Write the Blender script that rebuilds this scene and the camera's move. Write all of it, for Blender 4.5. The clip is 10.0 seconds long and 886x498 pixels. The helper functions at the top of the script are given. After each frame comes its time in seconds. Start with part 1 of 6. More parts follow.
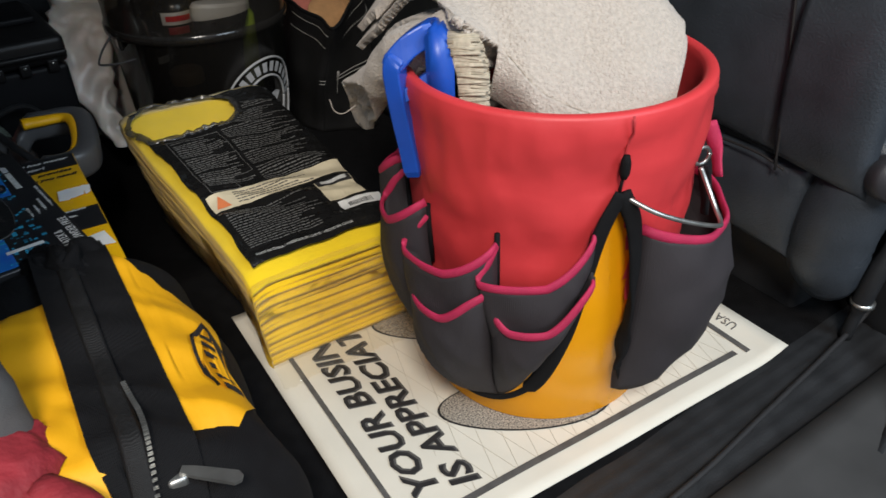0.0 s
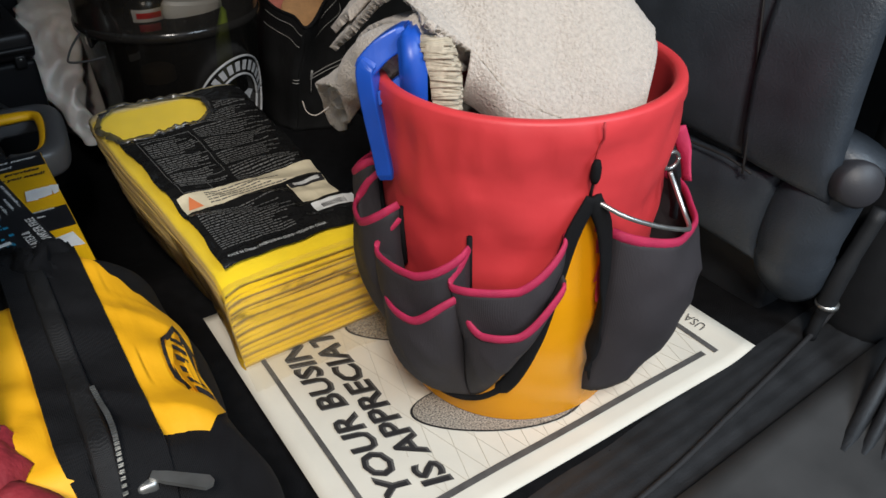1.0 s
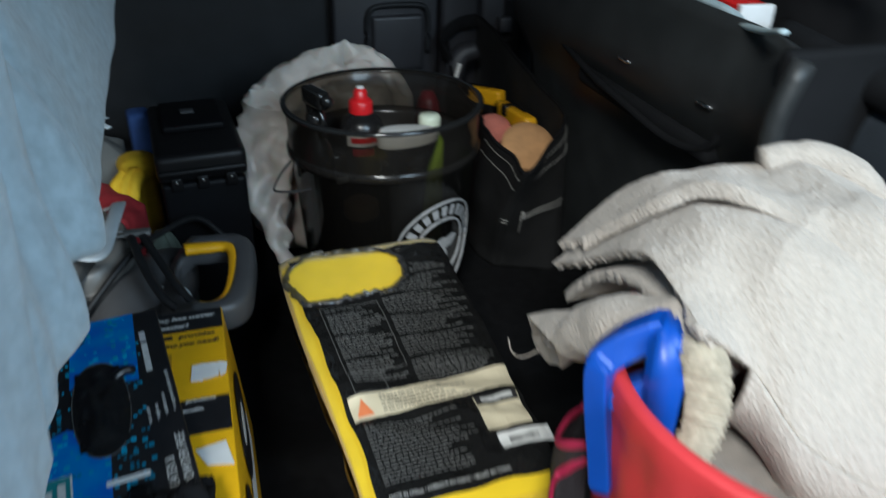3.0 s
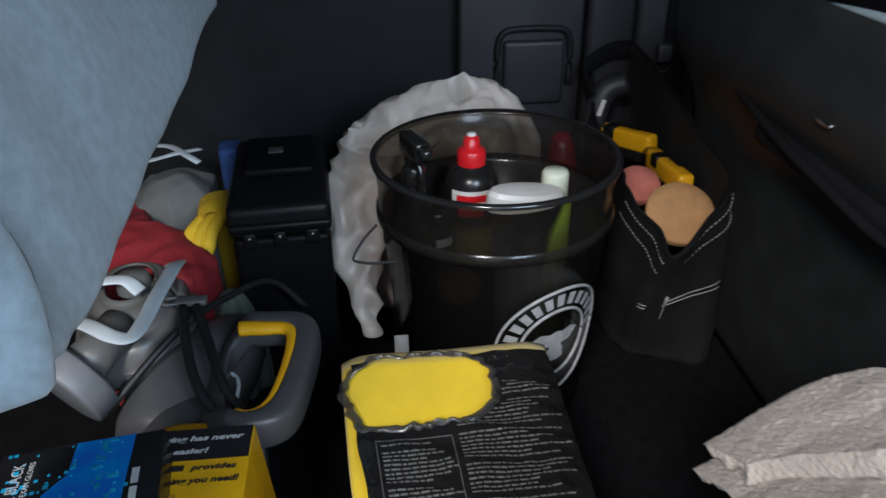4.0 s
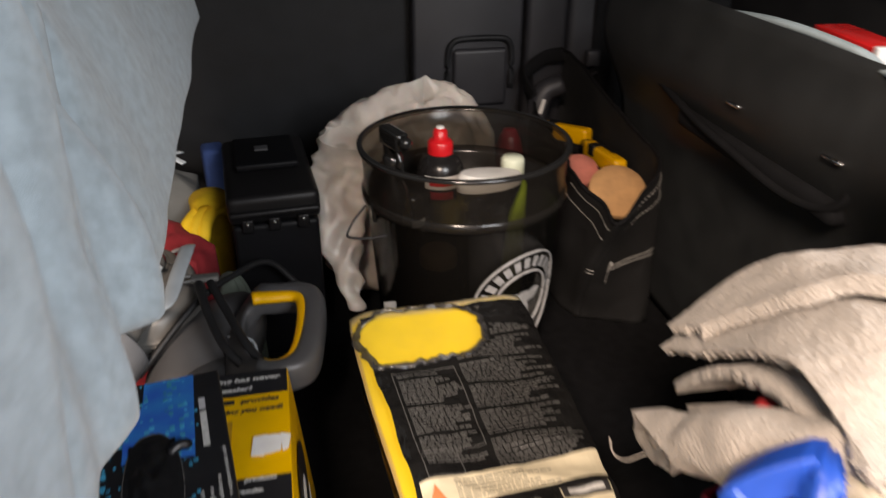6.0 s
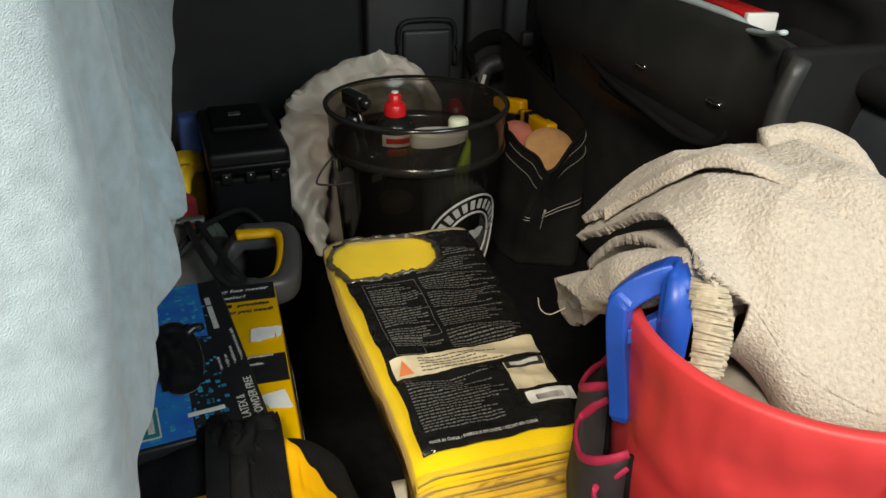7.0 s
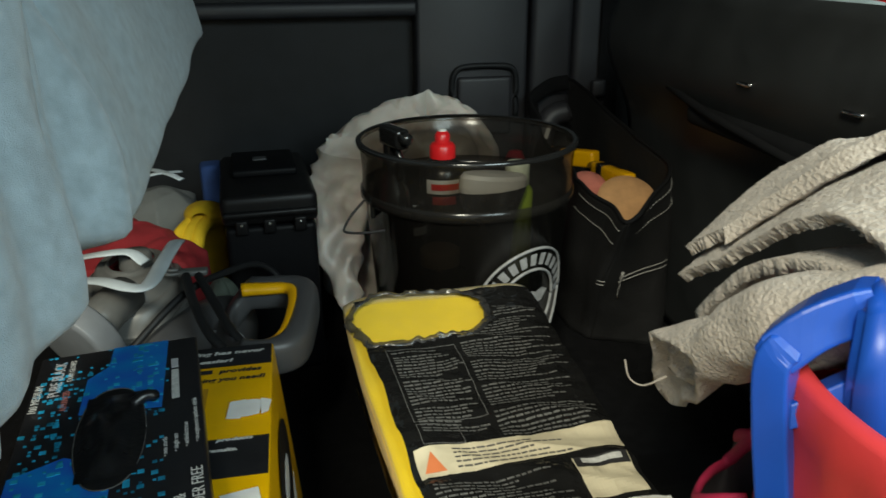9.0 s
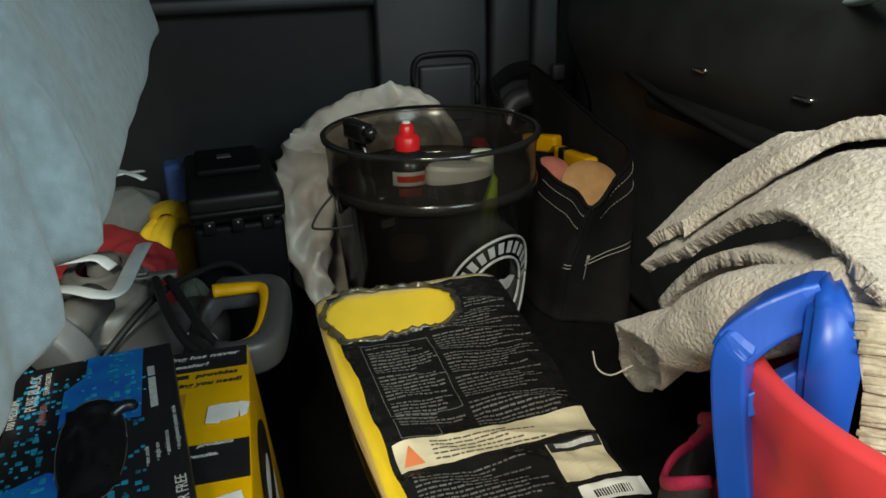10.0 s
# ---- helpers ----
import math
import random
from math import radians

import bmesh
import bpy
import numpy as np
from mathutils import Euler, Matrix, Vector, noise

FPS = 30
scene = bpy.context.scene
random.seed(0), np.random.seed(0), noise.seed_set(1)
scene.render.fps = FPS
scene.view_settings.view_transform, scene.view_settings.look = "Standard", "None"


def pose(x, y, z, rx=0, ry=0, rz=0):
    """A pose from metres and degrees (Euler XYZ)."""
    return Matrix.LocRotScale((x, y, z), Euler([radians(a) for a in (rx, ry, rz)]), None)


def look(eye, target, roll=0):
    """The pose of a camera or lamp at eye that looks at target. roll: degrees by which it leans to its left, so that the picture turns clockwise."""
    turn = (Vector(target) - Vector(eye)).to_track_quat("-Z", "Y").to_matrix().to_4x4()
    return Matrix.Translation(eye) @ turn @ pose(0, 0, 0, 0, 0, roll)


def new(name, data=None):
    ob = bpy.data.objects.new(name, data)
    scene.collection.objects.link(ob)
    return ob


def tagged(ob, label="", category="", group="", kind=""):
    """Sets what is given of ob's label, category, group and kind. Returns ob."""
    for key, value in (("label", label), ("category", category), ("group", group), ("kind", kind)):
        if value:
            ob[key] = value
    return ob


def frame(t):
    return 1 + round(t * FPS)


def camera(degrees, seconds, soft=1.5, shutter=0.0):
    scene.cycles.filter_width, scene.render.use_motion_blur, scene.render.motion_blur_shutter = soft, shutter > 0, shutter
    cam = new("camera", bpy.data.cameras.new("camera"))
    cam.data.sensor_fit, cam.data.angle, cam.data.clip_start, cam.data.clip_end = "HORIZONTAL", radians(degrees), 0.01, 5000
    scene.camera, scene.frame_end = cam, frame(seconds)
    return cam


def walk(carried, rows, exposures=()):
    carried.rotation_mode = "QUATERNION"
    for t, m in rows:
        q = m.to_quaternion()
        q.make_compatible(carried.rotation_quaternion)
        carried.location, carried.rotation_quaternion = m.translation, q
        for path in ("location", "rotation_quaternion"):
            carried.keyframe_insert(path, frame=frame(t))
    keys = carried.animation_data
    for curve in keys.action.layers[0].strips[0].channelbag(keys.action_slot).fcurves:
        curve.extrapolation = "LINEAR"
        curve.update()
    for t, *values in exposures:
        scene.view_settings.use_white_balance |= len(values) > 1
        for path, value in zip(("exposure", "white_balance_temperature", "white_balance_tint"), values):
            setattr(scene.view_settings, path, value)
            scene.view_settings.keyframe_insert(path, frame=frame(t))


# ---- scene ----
cam = camera(60.9, 10.0, 1.5, 0.5)
PATH = [
    (0, (0.007, -0.004, 0.63), (-0.027, 1.663, -0.475), -1.2),
    (0.5, (0.011, -0.001, 0.629), (0.028, 1.666, -0.475), -0.8),
    (1, (0.009, -0.004, 0.636), (0.042, 1.659, -0.475), 0.2),
    (1.5, (0.004, 0.019, 0.652), (-0.014, 1.688, -0.449), 0.9),
    (2, (-0.021, 0.088, 0.681), (-0.104, 1.768, -0.402), 1.4),
    (2.5, (-0.044, 0.118, 0.71), (-0.237, 1.804, -0.347), 1.2),
    (3, (-0.048, 0.24, 0.716), (-0.498, 1.91, -0.288), 1.3),
    (3.2, (-0.042, 0.318, 0.723), (-0.601, 1.961, -0.272), 0.8),
    (4.3, (-0.113, 0.534, 0.667), (-0.96, 2.032, -0.352), -1.2),
    (4.5, (-0.128, 0.551, 0.652), (-0.982, 2.033, -0.384), -1.4),
    (5, (-0.138, 0.563, 0.663), (-0.97, 2.054, -0.379), -1.6),
    (5.5, (-0.128, 0.484, 0.702), (-0.912, 2.035, -0.288), -0.5),
    (6, (-0.093, 0.323, 0.715), (-0.724, 1.963, -0.242), 0.1),
    (6.2, (-0.073, 0.255, 0.714), (-0.646, 1.917, -0.24), 0.3),
    (7.3, (-0.041, 0.125, 0.71), (-0.534, 1.816, -0.237), 1.3),
    (7.5, (-0.042, 0.161, 0.69), (-0.574, 1.84, -0.258), 0.8),
    (8, (-0.068, 0.284, 0.601), (-0.784, 1.876, -0.375), -3.7),
    (8.5, (-0.073, 0.317, 0.577), (-0.911, 1.866, -0.372), -4.0),
    (8.6, (-0.074, 0.331, 0.579), (-0.918, 1.917, -0.301), -4.0),
    (9, (-0.077, 0.318, 0.565), (-0.774, 2.047, -0.158), -0.4),
    (9.5, (-0.071, 0.303, 0.574), (-0.699, 2.041, -0.191), -1.2),
    (10, (-0.076, 0.311, 0.584), (-0.686, 2.052, -0.188), -1.7),
]
EXPOSURES = [(0.0, -0.27, 6350, 10), (1.5, -0.22, 6050, 10), (2.5, -0.12, 5500, 8), (3.0, 0.06, 5650, 2), (4.5, 0.24, 5850, 14), (5.0, 0.24, 5400, 12), (5.5, 0.38, 6100, 17), (6.2, 0.58, 7900, 21), (7.2, -0.10, 7300, 2), (7.5, -0.16, 7200, 0), (8.5, 0.0, 6700, -4), (10.0, 0.05, 6900, -3)]
walk(cam, [(t, look(eye, target, roll)) for t, eye, target, roll in PATH], EXPOSURES)

# ---- frame of the vehicle: x across to the right-hand panel, y inwards, z up, turned 33 degrees ----
CAB = pose(0, 0, 0, 0, 0, 33)

# ---- world and lamps ----
world = bpy.data.worlds.new("overcast_sky")
scene.world = world
world.use_nodes = True
wn = world.node_tree.nodes
sky = wn.new("ShaderNodeTexSky")
sky.sky_type, sky.sun_disc, sky.sun_elevation, sky.sun_rotation = "NISHITA", False, radians(40), radians(160)
world.node_tree.links.new(sky.outputs["Color"], wn["Background"].inputs["Color"])
wn["Background"].inputs["Strength"].default_value = 0.085


def area(name, eye, target, size, power, colour):
    data = bpy.data.lights.new(name, "AREA")
    data.shape, data.size, data.energy, data.color = "DISK", size, power, colour
    ob = new(name, data)
    ob.matrix_world = look(CAB @ Vector(eye), CAB @ Vector(target))
    return ob


area("garage_light", (-0.42, -0.85, 1.95), (0.35, 0.7, 0.2), 0.55, 58, (1.0, 0.92, 0.82))
area("doorway_daylight", (1.05, -1.05, 1.6), (0.2, 0.8, 0.3), 1.0, 34, (0.76, 0.90, 1.0))


# ---- materials ----
def mat(name, colour, rough=0.6, metal=0.0, vary=0.12, scale=30.0, bump=0.2, bscale=300.0, colour2=None, spec=0.5, dist=0.001, detail=6.0, sheen=0.0, coat=0.0):
    """A surface with stains at one scale, grain at another and a fine relief."""
    m = bpy.data.materials.new(name)
    m.use_nodes = True
    n, l = m.node_tree.nodes, m.node_tree.links
    b = n["Principled BSDF"]
    tex = n.new("ShaderNodeTexCoord")
    n1 = n.new("ShaderNodeTexNoise")
    n1.inputs["Scale"].default_value, n1.inputs["Detail"].default_value = scale, detail
    n2 = n.new("ShaderNodeTexNoise")
    n2.inputs["Scale"].default_value, n2.inputs["Detail"].default_value = bscale, 3.0
    ramp = n.new("ShaderNodeValToRGB")
    c2 = colour2 or [max(0.0, c * (1 - 2 * vary)) for c in colour]
    ramp.color_ramp.elements[0].position, ramp.color_ramp.elements[0].color = 0.3, (*c2, 1)
    ramp.color_ramp.elements[1].position, ramp.color_ramp.elements[1].color = 0.65, (*colour, 1)
    mr = n.new("ShaderNodeMapRange")
    mr.inputs["To Min"].default_value, mr.inputs["To Max"].default_value = max(0.03, rough - 0.1), min(1.0, rough + 0.1)
    bp = n.new("ShaderNodeBump")
    bp.inputs["Strength"].default_value, bp.inputs["Distance"].default_value = bump, dist
    for t in (n1, n2):
        l.new(tex.outputs["Object"], t.inputs["Vector"])
    l.new(n1.outputs["Fac"], ramp.inputs["Fac"])
    l.new(ramp.outputs["Color"], b.inputs["Base Color"])
    l.new(n1.outputs["Fac"], mr.inputs["Value"])
    l.new(mr.outputs["Result"], b.inputs["Roughness"])
    l.new(n2.outputs["Fac"], bp.inputs["Height"])
    l.new(bp.outputs["Normal"], b.inputs["Normal"])
    b.inputs["Metallic"].default_value = metal
    b.inputs["Specular IOR Level"].default_value = spec
    b.inputs["Sheen Weight"].default_value = sheen
    b.inputs["Coat Weight"].default_value = coat
    return m


def weave(m, scale=900.0, strength=0.35, distance=0.0006):
    """Adds a woven relief of crossed threads to a material."""
    n, l = m.node_tree.nodes, m.node_tree.links
    tex = n.new("ShaderNodeTexCoord")
    waves = []
    for d in ("X", "Z"):
        w = n.new("ShaderNodeTexWave")
        w.bands_direction = d
        w.inputs["Scale"].default_value = scale / 6.28
        l.new(tex.outputs["Object"], w.inputs["Vector"])
        waves.append(w)
    mul = n.new("ShaderNodeMath")
    mul.operation = "ADD"
    l.new(waves[0].outputs["Fac"], mul.inputs[0])
    l.new(waves[1].outputs["Fac"], mul.inputs[1])
    bp = n.new("ShaderNodeBump")
    bp.inputs["Strength"].default_value, bp.inputs["Distance"].default_value = strength, distance
    b = n["Principled BSDF"]
    l.new(b.inputs["Normal"].links[0].from_socket, bp.inputs["Normal"])
    l.new(mul.outputs["Value"], bp.inputs["Height"])
    l.new(bp.outputs["Normal"], b.inputs["Normal"])
    return m


def film(name, colour, clear, rough):
    """A thin clear sheet: mostly see-through, with gloss on top."""
    m = bpy.data.materials.new(name)
    m.use_nodes = True
    n, l = m.node_tree.nodes, m.node_tree.links
    out = n["Material Output"]
    b = n["Principled BSDF"]
    b.inputs["Base Color"].default_value = (*colour, 1)
    b.inputs["Roughness"].default_value = rough
    tr = n.new("ShaderNodeBsdfTransparent")
    tr.inputs["Color"].default_value = (*[min(1.0, 0.5 + 0.5 * c) for c in colour], 1)
    nz = n.new("ShaderNodeTexNoise")
    nz.inputs["Scale"].default_value, nz.inputs["Detail"].default_value = 60.0, 4.0
    tex = n.new("ShaderNodeTexCoord")
    l.new(tex.outputs["Object"], nz.inputs["Vector"])
    bp = n.new("ShaderNodeBump")
    bp.inputs["Strength"].default_value, bp.inputs["Distance"].default_value = 0.5, 0.0012
    l.new(nz.outputs["Fac"], bp.inputs["Height"])
    l.new(bp.outputs["Normal"], b.inputs["Normal"])
    mix = n.new("ShaderNodeMixShader")
    mix.inputs["Fac"].default_value = clear
    l.new(b.outputs["BSDF"], mix.inputs[1])
    l.new(tr.outputs["BSDF"], mix.inputs[2])
    gloss = n.new("ShaderNodeBsdfGlossy")
    gloss.inputs["Roughness"].default_value = rough
    fres = n.new("ShaderNodeFresnel")
    fres.inputs["IOR"].default_value = 1.18
    l.new(bp.outputs["Normal"], gloss.inputs["Normal"])
    l.new(bp.outputs["Normal"], fres.inputs["Normal"])
    sheen = n.new("ShaderNodeMixShader")
    l.new(fres.outputs["Fac"], sheen.inputs["Fac"])
    l.new(mix.outputs["Shader"], sheen.inputs[1])
    l.new(gloss.outputs["BSDF"], sheen.inputs[2])
    l.new(sheen.outputs["Shader"], out.inputs["Surface"])
    return m


def smoke_plastic(name, lo, hi, clear):
    """Smoked clear plastic: tinted see-through, a little haze, and gloss by Fresnel."""
    m = bpy.data.materials.new(name)
    m.use_nodes = True
    n, l = m.node_tree.nodes, m.node_tree.links
    out = n["Material Output"]
    b = n["Principled BSDF"]
    b.inputs["Base Color"].default_value = (0.022, 0.020, 0.018, 1)
    b.inputs["Roughness"].default_value = 0.16
    tr = n.new("ShaderNodeBsdfTransparent")
    nz = n.new("ShaderNodeTexNoise")
    nz.inputs["Scale"].default_value = 9.0
    tex = n.new("ShaderNodeTexCoord")
    l.new(tex.outputs["Object"], nz.inputs["Vector"])
    ramp = n.new("ShaderNodeValToRGB")
    ramp.color_ramp.elements[0].color = (*lo, 1)
    ramp.color_ramp.elements[1].color = (*hi, 1)
    l.new(nz.outputs["Fac"], ramp.inputs["Fac"])
    l.new(ramp.outputs["Color"], tr.inputs["Color"])
    mix = n.new("ShaderNodeMixShader")
    mix.inputs["Fac"].default_value = clear
    l.new(b.outputs["BSDF"], mix.inputs[1])
    l.new(tr.outputs["BSDF"], mix.inputs[2])
    l.new(mix.outputs["Shader"], out.inputs["Surface"])
    return m


CARPET = mat("black_carpet", (0.011, 0.011, 0.012), 0.95, vary=0.2, scale=60, bump=0.9, bscale=900, dist=0.003, spec=0.08)
RUBBER = mat("black_rubber", (0.022, 0.023, 0.025), 0.55, vary=0.2, scale=25, bump=0.5, bscale=420, dist=0.001)
TRIM = mat("black_vinyl_trim", (0.017, 0.018, 0.020), 0.55, spec=0.28, vary=0.15, scale=18, bump=0.35, bscale=600, dist=0.0008)
TRIM_GREY = mat("charcoal_plastic_trim", (0.030, 0.030, 0.035), 0.5, vary=0.12, scale=14, bump=0.3, bscale=700, dist=0.0007)
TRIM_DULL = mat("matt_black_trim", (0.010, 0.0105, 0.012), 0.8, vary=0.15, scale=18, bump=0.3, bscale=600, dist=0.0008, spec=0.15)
LEATHER = mat("black_leather", (0.038, 0.046, 0.057), 0.42, vary=0.15, scale=20, bump=0.6, bscale=380, dist=0.0012)
PANEL = mat("black_door_vinyl", (0.028, 0.030, 0.031), 0.45, vary=0.15, scale=16, bump=0.3, bscale=600, dist=0.0008)
SILL = mat("scuffed_sill_plastic", (0.06, 0.06, 0.06), 0.38, vary=0.2, scale=10, bump=0.15, bscale=500, dist=0.0006)
PAPER = mat("cream_paper", (0.72, 0.68, 0.58), 0.75, vary=0.05, scale=12, bump=0.1, bscale=250)
INK = mat("black_ink", (0.018, 0.017, 0.018), 0.7, vary=0.1, scale=80, bump=0.05)
INK_GREY = mat("grey_ink", (0.10, 0.095, 0.09), 0.7, vary=0.2, scale=60, bump=0.05)
INK_PALE = mat("pale_brown_ink", (0.56, 0.51, 0.42), 0.75, vary=0.1, scale=60, bump=0.05)
RED = weave(mat("red_nylon", (0.66, 0.046, 0.052), 0.50, vary=0.10, scale=9, bump=0.25, bscale=60, dist=0.0016), 2600, 0.06, 0.0003)
PINK = weave(mat("crimson_binding_tape", (0.50, 0.02, 0.085), 0.65, vary=0.1, scale=60, bump=0.3, bscale=900), 2500, 0.4, 0.0004)
GREYFAB = weave(mat("charcoal_polyester", (0.032, 0.027, 0.031), 0.72, vary=0.12, scale=14, bump=0.3, bscale=200, dist=0.001), 1800, 0.35, 0.0004)
BLACKFAB = weave(mat("black_webbing", (0.007, 0.007, 0.008), 0.85, spec=0.2, vary=0.2, scale=40, bump=0.4, bscale=600), 1500, 0.5, 0.0005)
ORANGE = mat("amber_bucket_plastic", (0.94, 0.39, 0.004), 0.26, vary=0.06, scale=7, bump=0.05, bscale=60, spec=0.25)
TERRY = mat("off_white_terry", (0.52, 0.46, 0.40), 0.95, vary=0.10, scale=260, bump=1.0, bscale=360, dist=0.0028, sheen=0.25)
BLUE = mat("royal_blue_plastic", (0.010, 0.072, 0.42), 0.36, vary=0.08, scale=20, bump=0.08, bscale=150)
BRISTLE = mat("cream_bristle", (0.52, 0.45, 0.34), 0.8, vary=0.15, scale=200, bump=0.4, bscale=900)
YELLOW = mat("yellow_microfibre", (0.90, 0.56, 0.004), 0.92, vary=0.06, scale=25, bump=0.6, bscale=700, dist=0.0015, sheen=0.3)
YELLOW_HI = mat("lemon_microfibre", (0.92, 0.64, 0.006), 0.92, vary=0.05, scale=25, bump=0.6, bscale=700, dist=0.0015, sheen=0.3)
FILM = film("clear_polythene", (0.92, 0.90, 0.84), 0.96, 0.08)
FILM_LABEL = mat("black_printed_film", (0.012, 0.012, 0.012), 0.14, vary=0.1, scale=30, bump=0.7, bscale=34, dist=0.010)
WHITE_INK = mat("white_ink", (0.62, 0.62, 0.60), 0.5, vary=0.15, scale=300, bump=0.05)
DIM_INK = mat("worn_white_ink", (0.15, 0.15, 0.145), 0.5, vary=0.3, scale=400, bump=0.05)
CREAM_INK = mat("cream_label", (0.70, 0.62, 0.44), 0.4, vary=0.06, scale=40, bump=0.2, bscale=60, dist=0.002)
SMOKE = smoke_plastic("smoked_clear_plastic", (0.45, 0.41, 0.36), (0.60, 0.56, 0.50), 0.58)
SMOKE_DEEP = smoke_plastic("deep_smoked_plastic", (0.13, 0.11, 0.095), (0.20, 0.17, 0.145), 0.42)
FLEECE = mat("blue_grey_fleece", (0.42, 0.52, 0.58), 0.97, vary=0.12, scale=70, bump=0.55, bscale=1300, dist=0.0016, sheen=0.4)


# ---- mesh helpers: vertices are in metres from the thing's base, in the frame of the vehicle ----
def thing(name, v, u, z, label, category, group="", kind="", turn=0.0):
    ob = new(name)
    ob.matrix_world = CAB @ pose(v, u, z, 0, 0, turn)
    ob.empty_display_size = 0.05
    return tagged(ob, label, category, group, kind)


def part(name, bm, material, parent=None, label="", smooth=True, thick=0.0, subdiv=0, m=None, offset=1.0, up=False):
    if m is not None:
        bm.transform(m)
    bmesh.ops.recalc_face_normals(bm, faces=bm.faces)
    if up and sum(f.normal.z for f in bm.faces) < 0:
        bmesh.ops.reverse_faces(bm, faces=bm.faces)
    data = bpy.data.meshes.new(name)
    for f in bm.faces:
        f.smooth = smooth
    bm.to_mesh(data)
    bm.free()
    data.materials.append(material)
    ob = new(name, data)
    if parent is not None:
        ob.parent = parent
    if label:
        ob["label"] = label
    if thick:
        mod = ob.modifiers.new("thickness", "SOLIDIFY")
        mod.thickness, mod.offset = thick, offset
    if subdiv:
        mod = ob.modifiers.new("smooth", "SUBSURF")
        mod.levels = mod.render_levels = subdiv
    return ob


def setting(name, bm, material, label, category, smooth=False, thick=0.0, offset=1.0):
    ob = part(name, bm, material, None, "", smooth, thick, 0, None, offset)
    ob.matrix_world = CAB
    return tagged(ob, label, category, kind="structure")


def box(sx, sy, sz, bevel=0.003, at=(0, 0, 0), seg=2, m=None):
    """A bevelled block that stands on at, its middle in x and y."""
    bm = bmesh.new()
    bmesh.ops.create_cube(bm, size=1.0)
    bmesh.ops.scale(bm, vec=(sx, sy, sz), verts=bm.verts)
    bmesh.ops.translate(bm, vec=(0, 0, sz / 2), verts=bm.verts)
    if bevel > 0:
        bmesh.ops.bevel(bm, geom=bm.edges[:], offset=min(bevel, 0.49 * min(sx, sy, sz)), segments=seg, affect="EDGES", profile=0.6)
    if m is not None:
        bm.transform(m)
    bmesh.ops.translate(bm, vec=at, verts=bm.verts)
    return bm


def join(*parts):
    out = bmesh.new()
    for bm in parts:
        data = bpy.data.meshes.new("tmp")
        bm.to_mesh(data)
        out.from_mesh(data)
        bm.free()
        bpy.data.meshes.remove(data)
    return out


def lathe(profile, n=64, a0=0.0, a1=360.0):
    """Turns (radius, height) pairs round the z axis."""
    bm = bmesh.new()
    full = abs(a1 - a0) >= 359.9
    cols = n if full else n + 1
    rows = []
    for r, z in profile:
        rows.append([bm.verts.new((r * math.cos(radians(a0 + (a1 - a0) * i / n)), r * math.sin(radians(a0 + (a1 - a0) * i / n)), z)) for i in range(cols)])
    for j in range(len(rows) - 1):
        for i in range(n):
            k = (i + 1) % cols
            bm.faces.new((rows[j][i], rows[j][k], rows[j + 1][k], rows[j + 1][i]))
    bmesh.ops.remove_doubles(bm, verts=bm.verts, dist=1e-6)
    return bm


def sheet(fn, nu, nv):
    """A grid of points fn(a, b) for a, b from 0 to 1."""
    bm = bmesh.new()
    g = [[bm.verts.new(fn(i / nu, j / nv)) for j in range(nv + 1)] for i in range(nu + 1)]
    for i in range(nu):
        for j in range(nv):
            bm.faces.new((g[i][j], g[i + 1][j], g[i + 1][j + 1], g[i][j + 1]))
    return bm


def tube(points, r, n=8, flat=1.0, caps=True):
    """A tube along points; r a number or a list; flat squeezes it sideways."""
    pts = [Vector(p) for p in points]
    bm = bmesh.new()
    rings = []
    up = Vector((0, 0, 1))
    for i, p in enumerate(pts):
        d = (pts[min(i + 1, len(pts) - 1)] - pts[max(i - 1, 0)]).normalized()
        side = d.cross(up)
        if side.length < 1e-3:
            side = d.cross(Vector((1, 0, 0)))
        side.normalize()
        top = side.cross(d).normalized()
        rr = r[i] if isinstance(r, (list, tuple)) else r
        rings.append([bm.verts.new(p + side * (rr * flat * math.cos(2 * math.pi * k / n)) + top * (rr * math.sin(2 * math.pi * k / n))) for k in range(n)])
    for a, b in zip(rings, rings[1:]):
        for k in range(n):
            bm.faces.new((a[k], a[(k + 1) % n], b[(k + 1) % n], b[k]))
    if caps:
        bm.faces.new(rings[0][::-1])
        bm.faces.new(rings[-1])
    return bm


def glide(points, n=8):
    """A smooth line through points (Catmull-Rom)."""
    p = [Vector(q) for q in points]
    p = [2 * p[0] - p[1]] + p + [2 * p[-1] - p[-2]]
    out = []
    for i in range(1, len(p) - 2):
        for k in range(n):
            t = k / n
            out.append(0.5 * ((2 * p[i]) + (p[i + 1] - p[i - 1]) * t + (2 * p[i - 1] - 5 * p[i] + 4 * p[i + 1] - p[i + 2]) * t * t + (3 * p[i] - p[i - 1] - 3 * p[i + 1] + p[i + 2]) * t ** 3))
    return out + [p[-2]]


